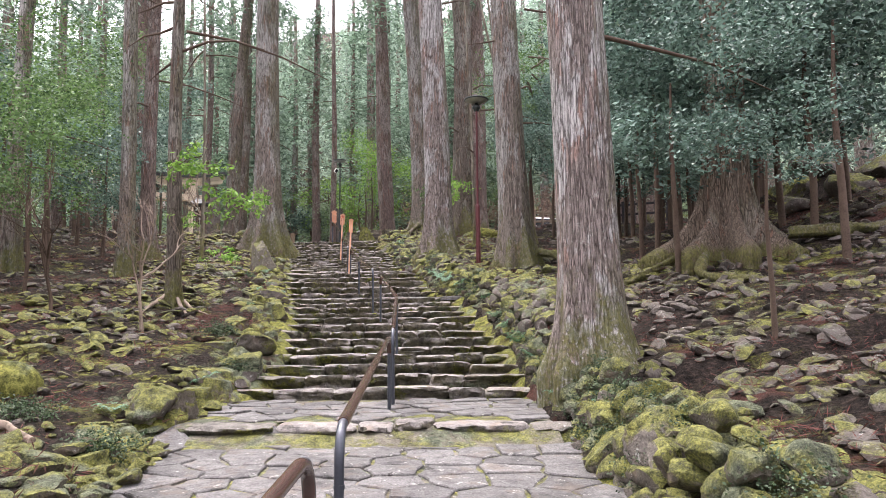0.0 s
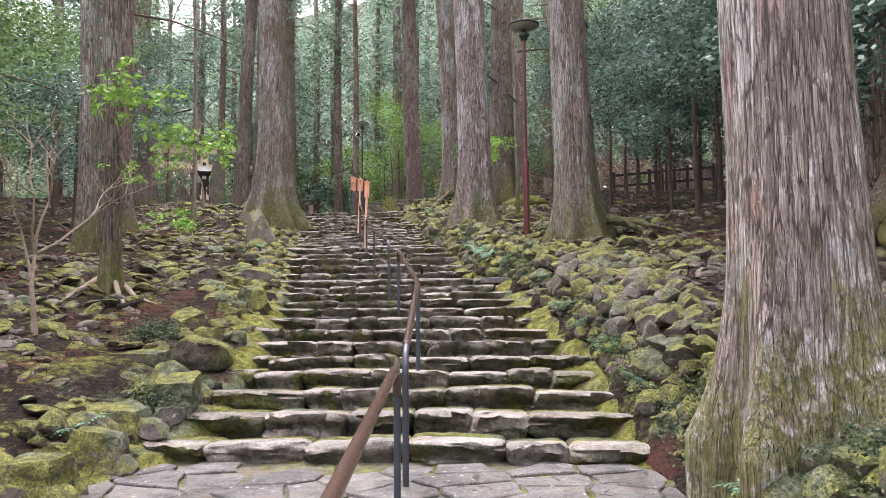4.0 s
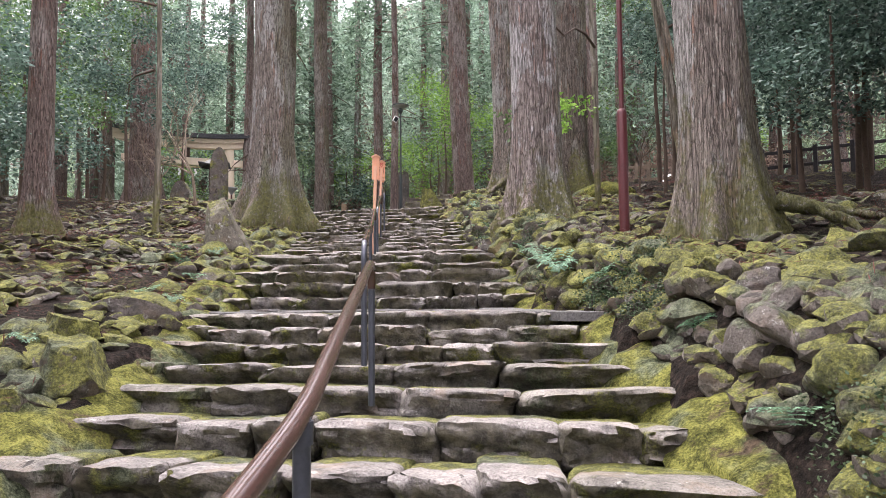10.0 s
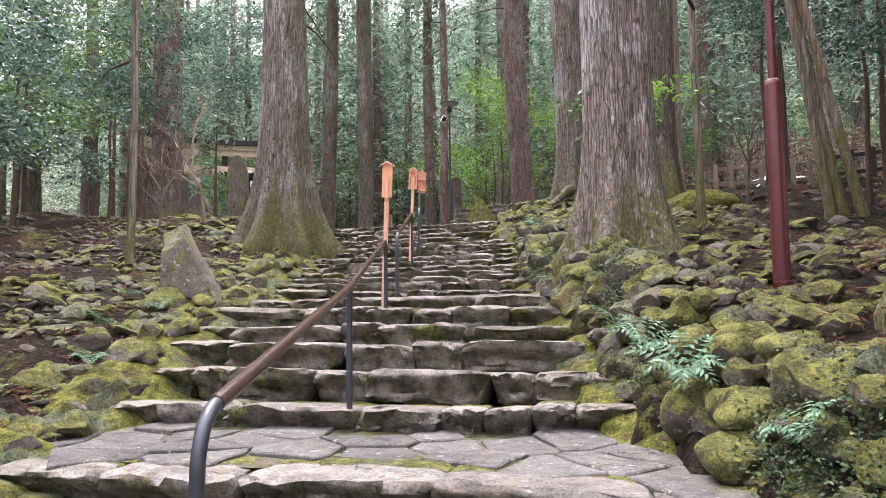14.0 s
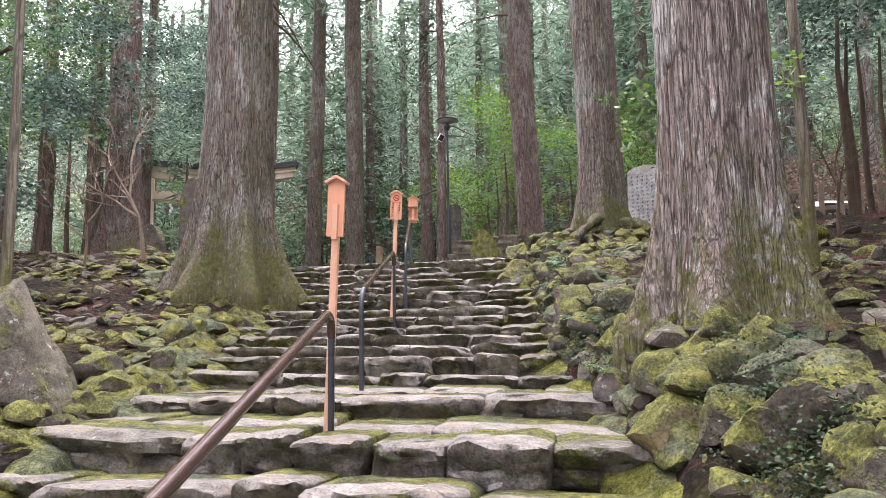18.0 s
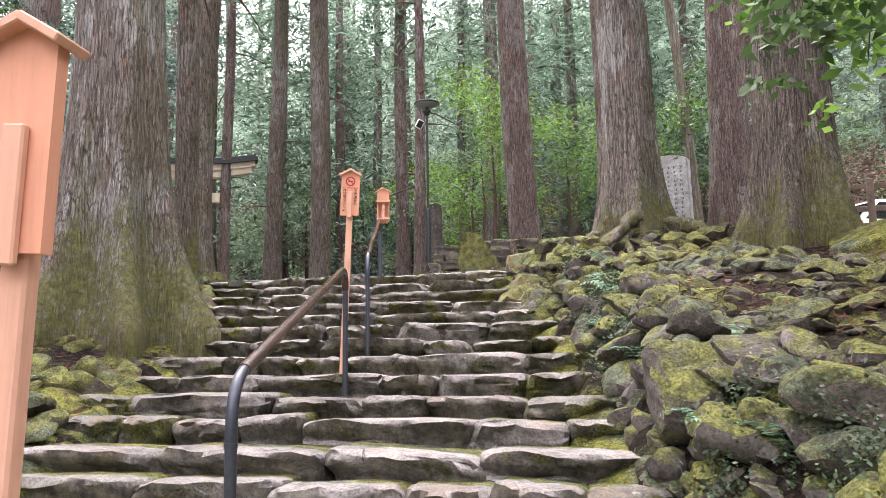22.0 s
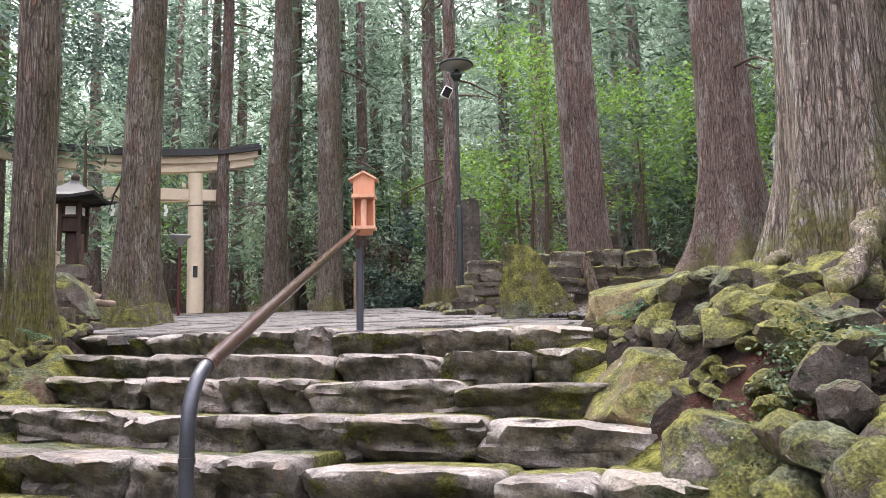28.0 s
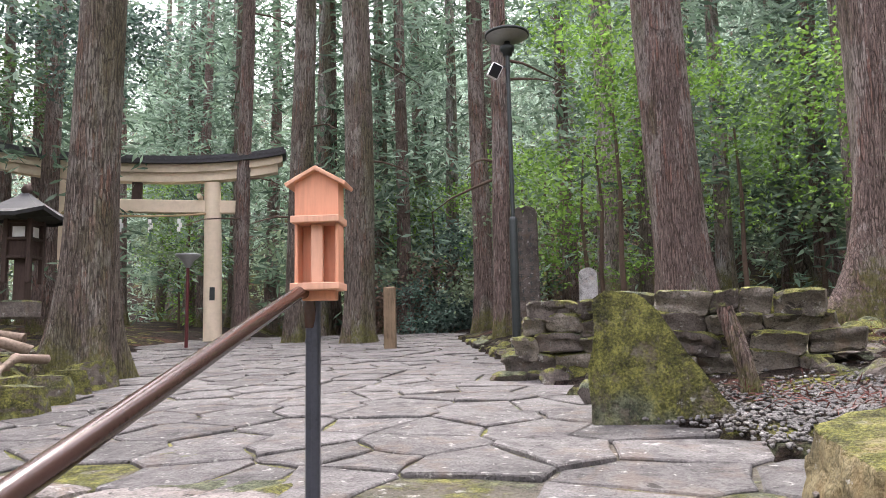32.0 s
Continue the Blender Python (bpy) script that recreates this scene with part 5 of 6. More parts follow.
for x, y, s, lift in ((4.6, 13.8, 0.95, 3.2), (6.0, 15.5, 1.1, 4.0), (7.4, 14.0, 1.2, 3.4), (5.2, 18.5, 1.0, 4.4), (6.8, 20.0, 1.1, 4.0), (8.5, 19.0, 1.2, 4.5), (7.8, 25.0, 1.2, 4.2), (5.6, 27.0, 1.0, 4.2),
                       (5.0, 16.5, 1.1, 5.8), (6.5, 17.5, 1.2, 5.2), (8.0, 16.5, 1.3, 5.8), (9.5, 21.0, 1.3, 5.5), (6.2, 23.0, 1.1, 5.4), (9.0, 15.5, 1.2, 3.6), (7.2, 22.3, 1.2, 3.8), (10.5, 24.0, 1.4, 4.6), (9.0, 13.0, 1.2, 5.6), (7.0, 12.2, 1.1, 5.2),
                       (5.4, 24.6, 0.9, 3.0), (6.6, 26.2, 1.0, 3.2), (8.2, 23.2, 1.1, 2.8), (9.4, 26.5, 1.2, 3.4), (7.4, 28.5, 1.2, 5.0), (10.5, 29.0, 1.3, 4.4), (9.0, 31.5, 1.3, 5.8), (12.0, 26.0, 1.3, 4.0), (11.5, 22.0, 1.3, 3.4), (5.0, 21.0, 0.9, 5.2),
                       (3.2, 30.0, 0.8, 5.2), (4.6, 29.4, 0.9, 4.6), (6.0, 31.5, 1.0, 4.4), (4.2, 33.5, 1.0, 5.6), (7.6, 34.5, 1.2, 5.4), (4.0, 8.6, 0.55, 2.9)):
    broadleaf(x, y, s, lift, 2, "evergreen understorey tree with small dark glossy leaves")
for x, y, c, cl in ((4.5, 49.0, 1, 3.5), (7.5, 52.0, 3, 3.5), (9.0, 47.0, 1, 4.5), (11.5, 50.0, 3, 3.0), (13.0, 43.0, 1, 3.0), (6.0, 56.0, 1, 2.5), (10.0, 58.0, 3, 2.0), (14.0, 54.0, 2, 3.0), (-22.0, 47.0, 0, 2.0), (-26.0, 50.0, 2, 1.0), (-20.0, 54.0, 0, 3.0), (-24.0, 43.0, 2, 4.0), (-29.0, 45.0, 0, 1.5), (-17.5, 57.0, 2, 2.0)):
    far_tree(x, y, rf.uniform(0.9, 1.4), cl, rf.randrange(4), c)
for x, y, s, lift, k in ((-16, 36, 1.2, 5.5, 2), (-18, 33, 1.3, 4.5, 0), (-19.5, 38, 1.3, 6.0, 3), (-22, 34, 1.4, 5.0, 2), (-21, 41, 1.4, 7.0, 0), (-24.5, 38, 1.4, 5.5, 2), (-27, 42, 1.5, 7.5, 0), (-15, 33, 1.0, 7.5, 3), (-18, 44, 1.3, 8.5, 2), (-24, 46, 1.5, 8.5, 0)):
    broadleaf(x, y, s, lift, k, "understorey tree with small green leaves")
for x, y, s, lift, k in ((3.5, 32.5, 1.1, 6.5, 0), (5.5, 31.0, 1.2, 6.8, 3), (4.4, 35.0, 1.2, 7.2, 0), (7.5, 33.0, 1.3, 7.0, 3)):
    broadleaf(x, y, s, lift, k, "understorey tree with small green leaves")
for x, y, s, lift, k in ((-11, 16.5, 1.0, 3.4, 0), (-12.5, 19, 1.1, 3.6, 3), (-10.5, 13.5, 1.0, 3.2, 0), (-14, 22, 1.2, 3.8, 2), (-13.5, 15, 1.2, 4.4, 0), (-9.6, 16.0, 0.8, 3.0, 3), (-12, 24.5, 1.0, 3.0, 2), (-14.5, 27.5, 1.1, 3.4, 0),
                          (-16.5, 31, 1.2, 3.2, 2), (-15.0, 25.0, 1.2, 5.5, 3), (-12.0, 21.0, 1.1, 6.0, 0), (-17.0, 20.0, 1.3, 4.0, 2), (-11.2, 11.2, 0.9, 4.0, 3), (-13.0, 12.0, 1.0, 3.0, 2), (-18.5, 26.0, 1.3, 3.0, 0), (-10.6, 18.6, 0.9, 5.2, 3)):
    broadleaf(x, y, s, lift, k, "understorey tree with small green leaves")

# wooded hillside in the distance, haze painted into its leaf colour
rh = np.random.RandomState(8)
hill = []
while len(hill) < 5200:
    a, d = rh.uniform(-1.3, 1.2), rh.uniform(54, 105)
    x, y = -8 + d * math.sin(a), 24 + d * math.cos(a)
    hill.append((x, y, ground_at(x, y) + (24 if abs(a) > 0.55 else 13) * rh.uniform(0, 1)))
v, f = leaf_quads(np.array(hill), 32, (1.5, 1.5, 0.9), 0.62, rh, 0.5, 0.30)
thing("far_woods", Matrix(), "hazy green wooded hillside beyond the cedars", "woods", "", "stuff", mesh_of("far_woods", v, f, LEAF_HAZE_NEEDLE))


# ---- single boulders and dressed stones ----
def boulder(x, y, z, size, turn, seed, mat, label, rough=0.2, facets=8, tilt=(0, 0)):
    me = rock_mesh(seed, mat, 4, rough, facets)
    ob = thing("boulder", pose(x, y, z, tilt[0], tilt[1], turn) @ Matrix.Diagonal((*size, 1)), label, "boulder", "", "", me)
    return ob


def hewn_boulder(x, y, z, size, turn, seed, mat, label, planes, tilt=(0, 0)):
    """A large broken rock with chosen flat faces."""
    bm = bmesh.new()
    bmesh.ops.create_icosphere(bm, subdivisions=5, radius=1.0)
    s = Vector((seed * 3.1, seed * 1.7, seed * 0.9))
    cuts = [(Vector(d).normalized(), h) for d, h in planes]
    for v in bm.verts:
        p = v.co * 1.25
        for _ in range(2):
            for d, h in cuts:
                over = p.dot(d) - h
                if over > 0:
                    p -= d * over * 0.97
        v.co = p + p.normalized() * (noise.noise(p * 1.7 + s) * 0.10 + noise.noise(p * 4.5 + s) * 0.05 + noise.noise(p * 11 + s) * 0.025)
    return thing("boulder", pose(x, y, z, tilt[0], tilt[1], turn) @ Matrix.Diagonal((*size, 1)), label, "boulder", "", "", crisp(mesh_bm("boulder", bm, mat, True), 24))


LICHENED = make_stone("lichened_slab", (0.14, 0.125, 0.10), 0.60, 0.72, lichen=0.95, gain=0.2)
hewn_boulder(-5.9, 23.0, 3.27, (0.62, 0.46, 0.76), 12, 201, LICHENED, "upright pointed grey boulder with a mossy side", (((0.2, -1, 0.1), 0.62), ((-1, -0.3, 0.05), 0.55), ((1, 0.0, 0.62), 0.50), ((0, 1, 0.2), 0.7), ((-0.3, -0.5, 1), 0.92), ((0.6, -1, 0.5), 0.66), ((0.0, -1, -0.8), 0.55)))
boulder(1.95, 13.6, 1.85, (0.32, 0.3, 0.28), 40, 202, ROCK, "dark angular boulder on the rubble wall")
hewn_boulder(-2.70, 33.6, 5.2, (0.60, 0.5, 0.47), 14, 203, ROCK_GOLD, "large boulder covered in golden lichen at the top step", (((-0.25, -1, 0.2), 0.72), ((-1, 0.05, 0.1), 0.82), ((-0.22, -0.1, 1), 0.74), ((0.75, -0.45, -0.5), 0.62), ((1, 0.2, 0.4), 0.85), ((0, 1, 0), 0.9)))
hewn_boulder(-2.60, 31.85, 4.80, (0.52, 0.44, 0.30), 30, 204, ROCK_GOLD, "broad rounded boulder with pale lichen beside the steps", (((0.1, -0.2, 1), 0.72), ((-0.5, -1, 0.55), 0.7), ((-1, 0.2, 0.5), 0.75), ((0.9, -0.5, 0.6), 0.7), ((0.4, 1, 0.4), 0.8)))
hewn_boulder(-2.3, 30.75, 4.55, (0.42, 0.36, 0.26), 75, 214, ROCK, "angular mossy boulder beside the steps", (((0.1, -0.2, 1), 0.7), ((-0.5, -1, 0.4), 0.7), ((-1, 0.2, 0.3), 0.75), ((0.9, -0.5, 0.5), 0.7)))
hewn_boulder(-1.75, 34.6, 5.33, (0.6, 0.45, 0.42), 20, 215, ROCK, "dark mossy boulder of the upper bank", (((0.0, -0.1, 1), 0.7), ((-0.3, -1, 0.2), 0.72), ((-1, 0.2, 0.3), 0.8), ((0.9, -0.5, 0.2), 0.8)))
hewn_boulder(-1.3, 36.4, 5.5, (0.55, 0.42, 0.36), 60, 216, ROCK, "dark mossy boulder of the upper bank", (((0.1, 0, 1), 0.65), ((-0.3, -1, 0.3), 0.72), ((-1, -0.2, 0.3), 0.8), ((0.9, -0.5, 0.2), 0.8)))
hewn_boulder(-0.5, 37.2, 5.62, (0.62, 0.5, 0.42), 10, 217, ROCK, "boulder under a thick yellow-green moss cushion", (((-0.1, 0, 1), 0.7), ((0.3, -1, 0.3), 0.72), ((-1, -0.3, 0.3), 0.8), ((0.9, -0.5, 0.2), 0.8)))
boulder(-9.9, 34.7, 5.6, (0.5, 0.5, 0.48), 10, 205, ROCK, "dark mossy boulder beside a lantern")
boulder(-1.5, 26.0, 3.9, (0.3, 0.26, 0.3), 30, 206, ROCK, "pale-faced mossy boulder at the foot of the bank")
boulder(-3.4, 8.2, 0.55, (0.34, 0.3, 0.27), 30, 207, ROCK, "mossy block beside the terrace")
boulder(-3.3, 12.4, 1.15, (0.34, 0.42, 0.26), 10, 208, ROCK, "bright mossy boulder at the edge of the steps")
boulder(-4.3, 13.6, 1.25, (0.36, 0.36, 0.26), 70, 209, ROCK, "bright mossy boulder at the edge of the steps")
boulder(-4.4, 17.6, 2.1, (0.5, 0.4, 0.24), 0, 210, ROCK, "flat mossy boulder beside the landing")
boulder(1.75, 5.9, 0.55, (0.3, 0.34, 0.3), 0, 211, ROCK, "mossy boulder of the low wall")
boulder(-0.75, 22.6, 3.05, (0.34, 0.36, 0.3), 0, 212, ROCK_GOLD, "pale pitted boulder at the foot of a giant cedar")


rb = random.Random(44)
y = 6.4
while y < 40.0:
    if 17.4 < y < 34.0:
        y = 34.0
    d = rb.uniform(0.25, 1.0)
    x = float(left_edge(y)) - d
    cuts = [((rb.uniform(-0.25, 0.25), rb.uniform(-0.25, 0.25), 1), rb.uniform(0.6, 0.75))]
    for q in range(5):
        a = 1.2566 * q + rb.uniform(-0.4, 0.4)
        cuts.append(((math.cos(a), math.sin(a), rb.uniform(-0.1, 0.45)), rb.uniform(0.62, 0.82)))
    w = rb.uniform(0.22, 0.36)
    hewn_boulder(x, y, float(prof(y)) + 0.10, (w, w * rb.uniform(0.75, 1.2), w * rb.uniform(0.7, 1.0)), rb.uniform(0, 90), 260 + int(y * 10), ROCK_MOSSY, "angular block under bright moss beside the steps", cuts)
    y += rb.uniform(0.6, 1.1)
for x, y, w, k in ((-9.55, 35.5, 0.30, 1), (-10.0, 36.2, 0.34, 2), (-10.45, 36.9, 0.32, 3), (-10.75, 37.5, 0.42, 4), (-10.3, 35.9, 0.36, 5)):
    cuts = [((0.1, 0.05, 1), 0.62)] + [((math.cos(1.2566 * q + k), math.sin(1.2566 * q + k), 0.15), 0.7) for q in range(5)]
    hewn_boulder(x, y, float(prof(y)) + 0.12, (w, w * 0.9, w * 0.75), 35 * k, 330 + k, ROCK_MOSSY, "mossy block edging the paved way", cuts)
for x, y, s, k in ((9.2, 18.2, 0.6, 1), (10.4, 17.6, 0.8, 2), (11.6, 18.4, 0.7, 3), (9.8, 19.6, 0.7, 4), (11.0, 20.4, 0.9, 5), (12.6, 19.6, 0.8, 6), (8.6, 19.8, 0.45, 7), (12.2, 17.2, 0.6, 8), (13.4, 18.6, 0.8, 9)):
    boulder(x, y, ground_at(x, y) + 0.2 * s, (s, s * 0.8, s * 0.6), 40 * k, 220 + k, ROCK_BARE if k % 2 else ROCK, "large pale boulder on a rocky slope")


def standing_slab(x, y, z, wd, dep, hgt, turn, label, lines=0, mat=GRANITE, name="stone_monument", lean=0.0, peak=0.12):
    """An upright slab with a rounded, worn top and engraved columns."""
    bm = bmesh.new()
    n = 10
    ring = []
    for k in range(n + 1):
        u = -1 + 2 * k / n
        ring.append((u * wd / 2 * 0.94, hgt - peak * abs(u) ** 2.2))
    outline = [(-wd / 2, -0.3), (wd / 2, -0.3)] + ring[::-1]
    f = [bm.verts.new((a, -dep / 2, b)) for a, b in outline]
    b_ = [bm.verts.new((a, dep / 2, b)) for a, b in outline]
    bm.faces.new(f)
    bm.faces.new(b_[::-1])
    for i in range(len(f)):
        j = (i + 1) % len(f)
        bm.faces.new((f[i], b_[i], b_[j], f[j]))
    bmesh.ops.bevel(bm, geom=list(bm.edges), offset=min(0.03, dep * 0.2), segments=2, affect='EDGES')
    root = thing(name, pose(x, y, z, lean, 0, turn), label, "monument")
    part("slab", mesh_bm("slab", bm, mat), root)
    if lines:
        r = random.Random(int(wd * 100))
        mk = mesh_bm("engraving", box_bm(0.5, 0.004, 1.0, (0, 0, 0)), DARKMETAL)
        for c in range(lines):
            cx = (-0.5 + (c + 0.5) / lines) * wd * 0.8
            zz = hgt * 0.86
            while zz > hgt * 0.22:
                s = wd * 0.8 / lines * 0.55
                for dx, dz, sw, sh in ((0, 0.25, 1.0, 0.10), (0, -0.1, 1.1, 0.10), (r.uniform(-0.3, 0.3), 0, 0.2, 0.7)):
                    part("engraving", mk, root, pose(cx + dx * s, -dep / 2 - 0.0015, zz + dz * s) @ Matrix.Diagonal((sw * s * 1.6, 1, sh * s, 1)))
                zz -= s * 1.35
    return root


standing_slab(0.31, 40.05, ground_at(0.31, 40.05) + 0.1, 1.15, 0.3, 2.4, -24, "tall pale granite monument engraved with columns of writing", 6)
standing_slab(-7.15, 47.1, ground_at(-7.15, 47.1), 0.62, 0.28, 2.9, 10, "tall weathered grey stone slab with an engraved face", 2, ROCK_BARE)
standing_slab(-5.6, 46.2, ground_at(-5.6, 46.2), 0.42, 0.12, 1.25, 20, "small pale stone tablet", 0)
standing_slab(-11.25, 34.0, ground_at(-11.25, 34.0), 0.62, 0.4, 2.0, 20, "tall narrow standing stone with mossy back", 0, ROCK, "standing_stone", 0.0, 0.5)
standing_slab(-13.3, 35.2, ground_at(-13.3, 35.2), 0.75, 0.4, 1.1, 10, "low rounded mossy standing stone", 0, ROCK, "standing_stone", 0.0, 0.5)


def pointed_slab():
    bm = bmesh.new()
    out = [(-0.42, -0.3), (0.74, -0.3), (0.70, -0.08), (0.44, 0.25), (0.22, 0.55), (0.06, 0.84), (-0.04, 0.93), (-0.16, 0.97), (-0.30, 1.0), (-0.38, 0.93), (-0.43, 0.45)]
    f = [bm.verts.new((a, -0.20 + 0.10 * b, b)) for a, b in out]
    g = [bm.verts.new((a * 0.94, 0.16 + 0.10 * b, b * 0.97)) for a, b in out]
    bm.faces.new(f)
    bm.faces.new(g[::-1])
    for i in range(len(f)):
        j = (i + 1) % len(f)
        bm.faces.new((f[i], g[i], g[j], f[j]))
    bmesh.ops.triangulate(bm, faces=list(bm.faces))
    bmesh.ops.subdivide_edges(bm, edges=list(bm.edges), cuts=5, use_grid_fill=True)
    for v in bm.verts:
        v.co += noise.noise_vector(v.co * 4.1) * 0.03 + noise.noise_vector(v.co * 11.0) * 0.014
    bmesh.ops.recalc_face_normals(bm, faces=list(bm.faces))
    thing("pointed_stone", pose(-3.93, 35.75, 5.25, 0, 0, 8), "leaning pointed slab of mossy rock with white lichen", "rock", "", "", crisp(mesh_bm("pointed_stone", bm, make_stone("mossed_slab", (0.125, 0.112, 0.085), 0.43, 0.58, patchy=0.2, lichen=0.95)), 30))


pointed_slab()

# drystone pile behind the pointed slab
pile = thing("drystone_pile", pose(-3.9, 38.0, 5.35), "low drystone wall of stacked mossy blocks", "stone wall")
rp = random.Random(9)
SLABS = [stone_block(300 + k, 6) for k in range(8)]
for k, me in enumerate(SLABS):
    me.materials[0] = PILE if k % 3 else ROCK
for lev in range(5):
    u = -1.9 + 0.12 * lev
    while u < 1.5 - 0.05 * lev:
        ln = rp.uniform(0.22, 0.62)
        part("stone", rp.choice(SLABS), pile, pose(u + ln / 2, -0.25 * (u > -0.5) + 0.3 * (u < -0.8) + rp.uniform(-0.06, 0.06), 0.18 + lev * 0.20 + rp.uniform(-0.03, 0.03), rp.uniform(-6, 6), rp.uniform(-6, 6), rp.uniform(-15, 15)) @ Matrix.Diagonal((ln * 1.06, rp.uniform(0.4, 0.55), rp.uniform(0.20, 0.29), 1)))
        u += ln


# ---- lantern, fence, roots, shrubs ----
def wooden_lantern(x, y, z, turn):
    root = thing("wooden_lantern", pose(x, y, z, 0, 0, turn), "dark wooden lantern with a curved tiled roof", "lantern")
    part("plinth", mesh_bm("plinth", box_bm(0.45, 0.45, 0.3, (0, 0, 0.05), 0.03), ROCK), root)
    part("post", mesh_bm("post", box_bm(0.2, 0.2, 0.8, (0, 0, 0.55), 0.015), OLDWOOD), root)
    part("body", mesh_bm("body", box_bm(0.34, 0.34, 0.55, (0, 0, 1.2), 0.01), OLDWOOD), root)
    for k in range(4):
        part("paper_panel", mesh_bm("paper_panel", box_bm(0.2, 0.006, 0.2, (0, -0.174, 1.3)), WHITE), root, pose(0, 0, 0, 0, 0, 90 * k), "white paper panel")
    for sx in (-1, 1):
        for sy in (-1, 1):
            part("corner_post", mesh_bm("corner_post", box_bm(0.07, 0.07, 1.05, (sx * 0.19, sy * 0.19, 1.0), 0.006), OLDWOOD), root)
    for zz in (0.9, 1.2, 1.48):
        part("crossbar", mesh_bm("crossbar", box_bm(0.44, 0.44, 0.05, (0, 0, zz), 0.006), OLDWOOD), root)
    vs, fs = [], []
    n = 12
    for j, (r, zz) in enumerate(((0.62, 1.50), (0.64, 1.56), (0.42, 1.66), (0.24, 1.80), (0.10, 1.92), (0.05, 1.98))):
        for k in range(n):
            a = math.pi / 4 + 2 * math.pi * k / n
            q = 1 / max(abs(math.cos(a)), abs(math.sin(a)))
            up = 0.09 * (q - 1) / 0.414 if j < 2 else 0
            vs.append((r * q * math.cos(a), r * q * math.sin(a), zz + up))
    for j in range(5):
        for k in range(n):
            a, b = j * n + k, j * n + (k + 1) % n
            fs.append((a, b, b + n, a + n))
    part("roof", mesh_of("roof", vs, fs, TILE), root)
    part("finial", lathe("finial", [(0.05, 1.95), (0.08, 2.0), (0.09, 2.05), (0.05, 2.12), (0.0, 2.14)], OLDWOOD, 12), root)


wooden_lantern(-13.9, 39.2, 6.45, 20)


def roots(x, y, spec, label, mat=ROOT):
    """Surface roots creeping over the ground, one thing each."""
    for pts, r in spec:
        path = []
        for dx, dy, dz in pts:
            path.append((dx, dy, ground_at(x + dx, y + dy) - ground_at(x, y) + dz))
        sm = bend_path(path, 0.25, 8)
        rad = [r * (1 - 0.65 * k / (len(sm) - 1)) for k in range(len(sm))]
        me = tube("tree_root", sm, rad, mat, 14)
        for v in me.vertices:
            v.co += noise.noise_vector(v.co * 5.0) * r * 0.55 + noise.noise_vector(v.co * 13.0) * r * 0.35
        thing("tree_root", pose(x, y, ground_at(x, y)), label, "root", "roots on the ground", "", me)


roots(5.9, 14.6, [([(-0.8, -0.9, 0.3), (-1.2, -1.6, 0.06), (-1.0, -2.3, 0.1), (-0.4, -2.8, 0.0), (-0.3, -3.5, -0.05)], 0.10), ([(0.9, -0.8, 0.3), (2.0, -1.2, 0.12), (3.3, -1.1, 0.0)], 0.14), ([(-1.2, -0.4, 0.2), (-2.2, -0.9, 0.05), (-3.0, -0.8, 0.0)], 0.08)], "dark winding root over rubble", BARK_DARK)
roots(-11.75, 38.3, [([(-0.2, -0.6, 0.5), (-0.6, -1.0, 0.45), (-0.9, -1.3, 0.05), (-1.0, -1.8, 0.0)], 0.07), ([(0.1, -0.6, 0.4), (0.0, -1.1, 0.35), (0.2, -1.5, 0.0), (0.1, -1.9, -0.02)], 0.07), ([(-0.5, -0.4, 0.6), (-1.2, -0.7, 0.5), (-1.5, -1.0, 0.1)], 0.06), ([(-0.3, -0.9, 0.15), (-0.9, -1.0, 0.3), (-1.4, -0.9, 0.1)], 0.05), ([(0.4, -0.4, 0.3), (0.9, -0.9, 0.1), (1.2, -1.5, 0.0)], 0.08)], "tangled pale roots round a hollow foot")
roots(-1.08, 33.2, [([(0.0, -0.5, 0.35), (-0.2, -0.9, 0.30), (-0.35, -1.2, 0.20), (-0.6, -1.5, 0.12), (-0.8, -1.8, -0.12)], 0.11), ([(0.4, -0.4, 0.25), (0.8, -0.9, 0.12), (1.3, -1.2, -0.05)], 0.1), ([(-0.5, -0.2, 0.25), (-0.75, -0.6, 0.16), (-0.9, -1.0, -0.05)], 0.09), ([(-0.1, -0.6, 0.2), (-0.3, -1.1, 0.1), (-0.2, -1.6, 0.05), (-0.35, -2.0, -0.08)], 0.07)], "thick lichen-pale root over the bank", BARK_GREY)
roots(-5.82, 15.1, [([(0.1, -0.1, 0.2), (0.4, -0.5, 0.05), (0.8, -0.7, 0.0)], 0.04), ([(-0.1, -0.1, 0.2), (-0.3, -0.5, 0.05), (-0.3, -0.9, 0.0)], 0.04), ([(0.1, 0.0, 0.2), (0.5, -0.2, 0.05), (0.9, -0.2, 0.0)], 0.04)], "thin root at the foot of a slender cedar")
roots(2.1, 19.7, [([(0.5, -0.2, 0.4), (0.85, -0.35, 0.3), (1.15, -0.5, 0.16), (1.4, -0.65, 0.0)], 0.09), ([(0.6, 0.1, 0.3), (1.2, -0.05, 0.16), (1.8, -0.1, 0.07), (2.4, -0.3, -0.02)], 0.07)], "arching root at the foot of a grey cedar", BARK_GREY)
roots(-4.2, 6.75, [([(-1.2, 0.6, 0.12), (-0.5, 0.25, 0.14), (0.0, 0.0, 0.12), (0.45, -0.3, 0.06)], 0.085)], "reddish dead branch on the moss")


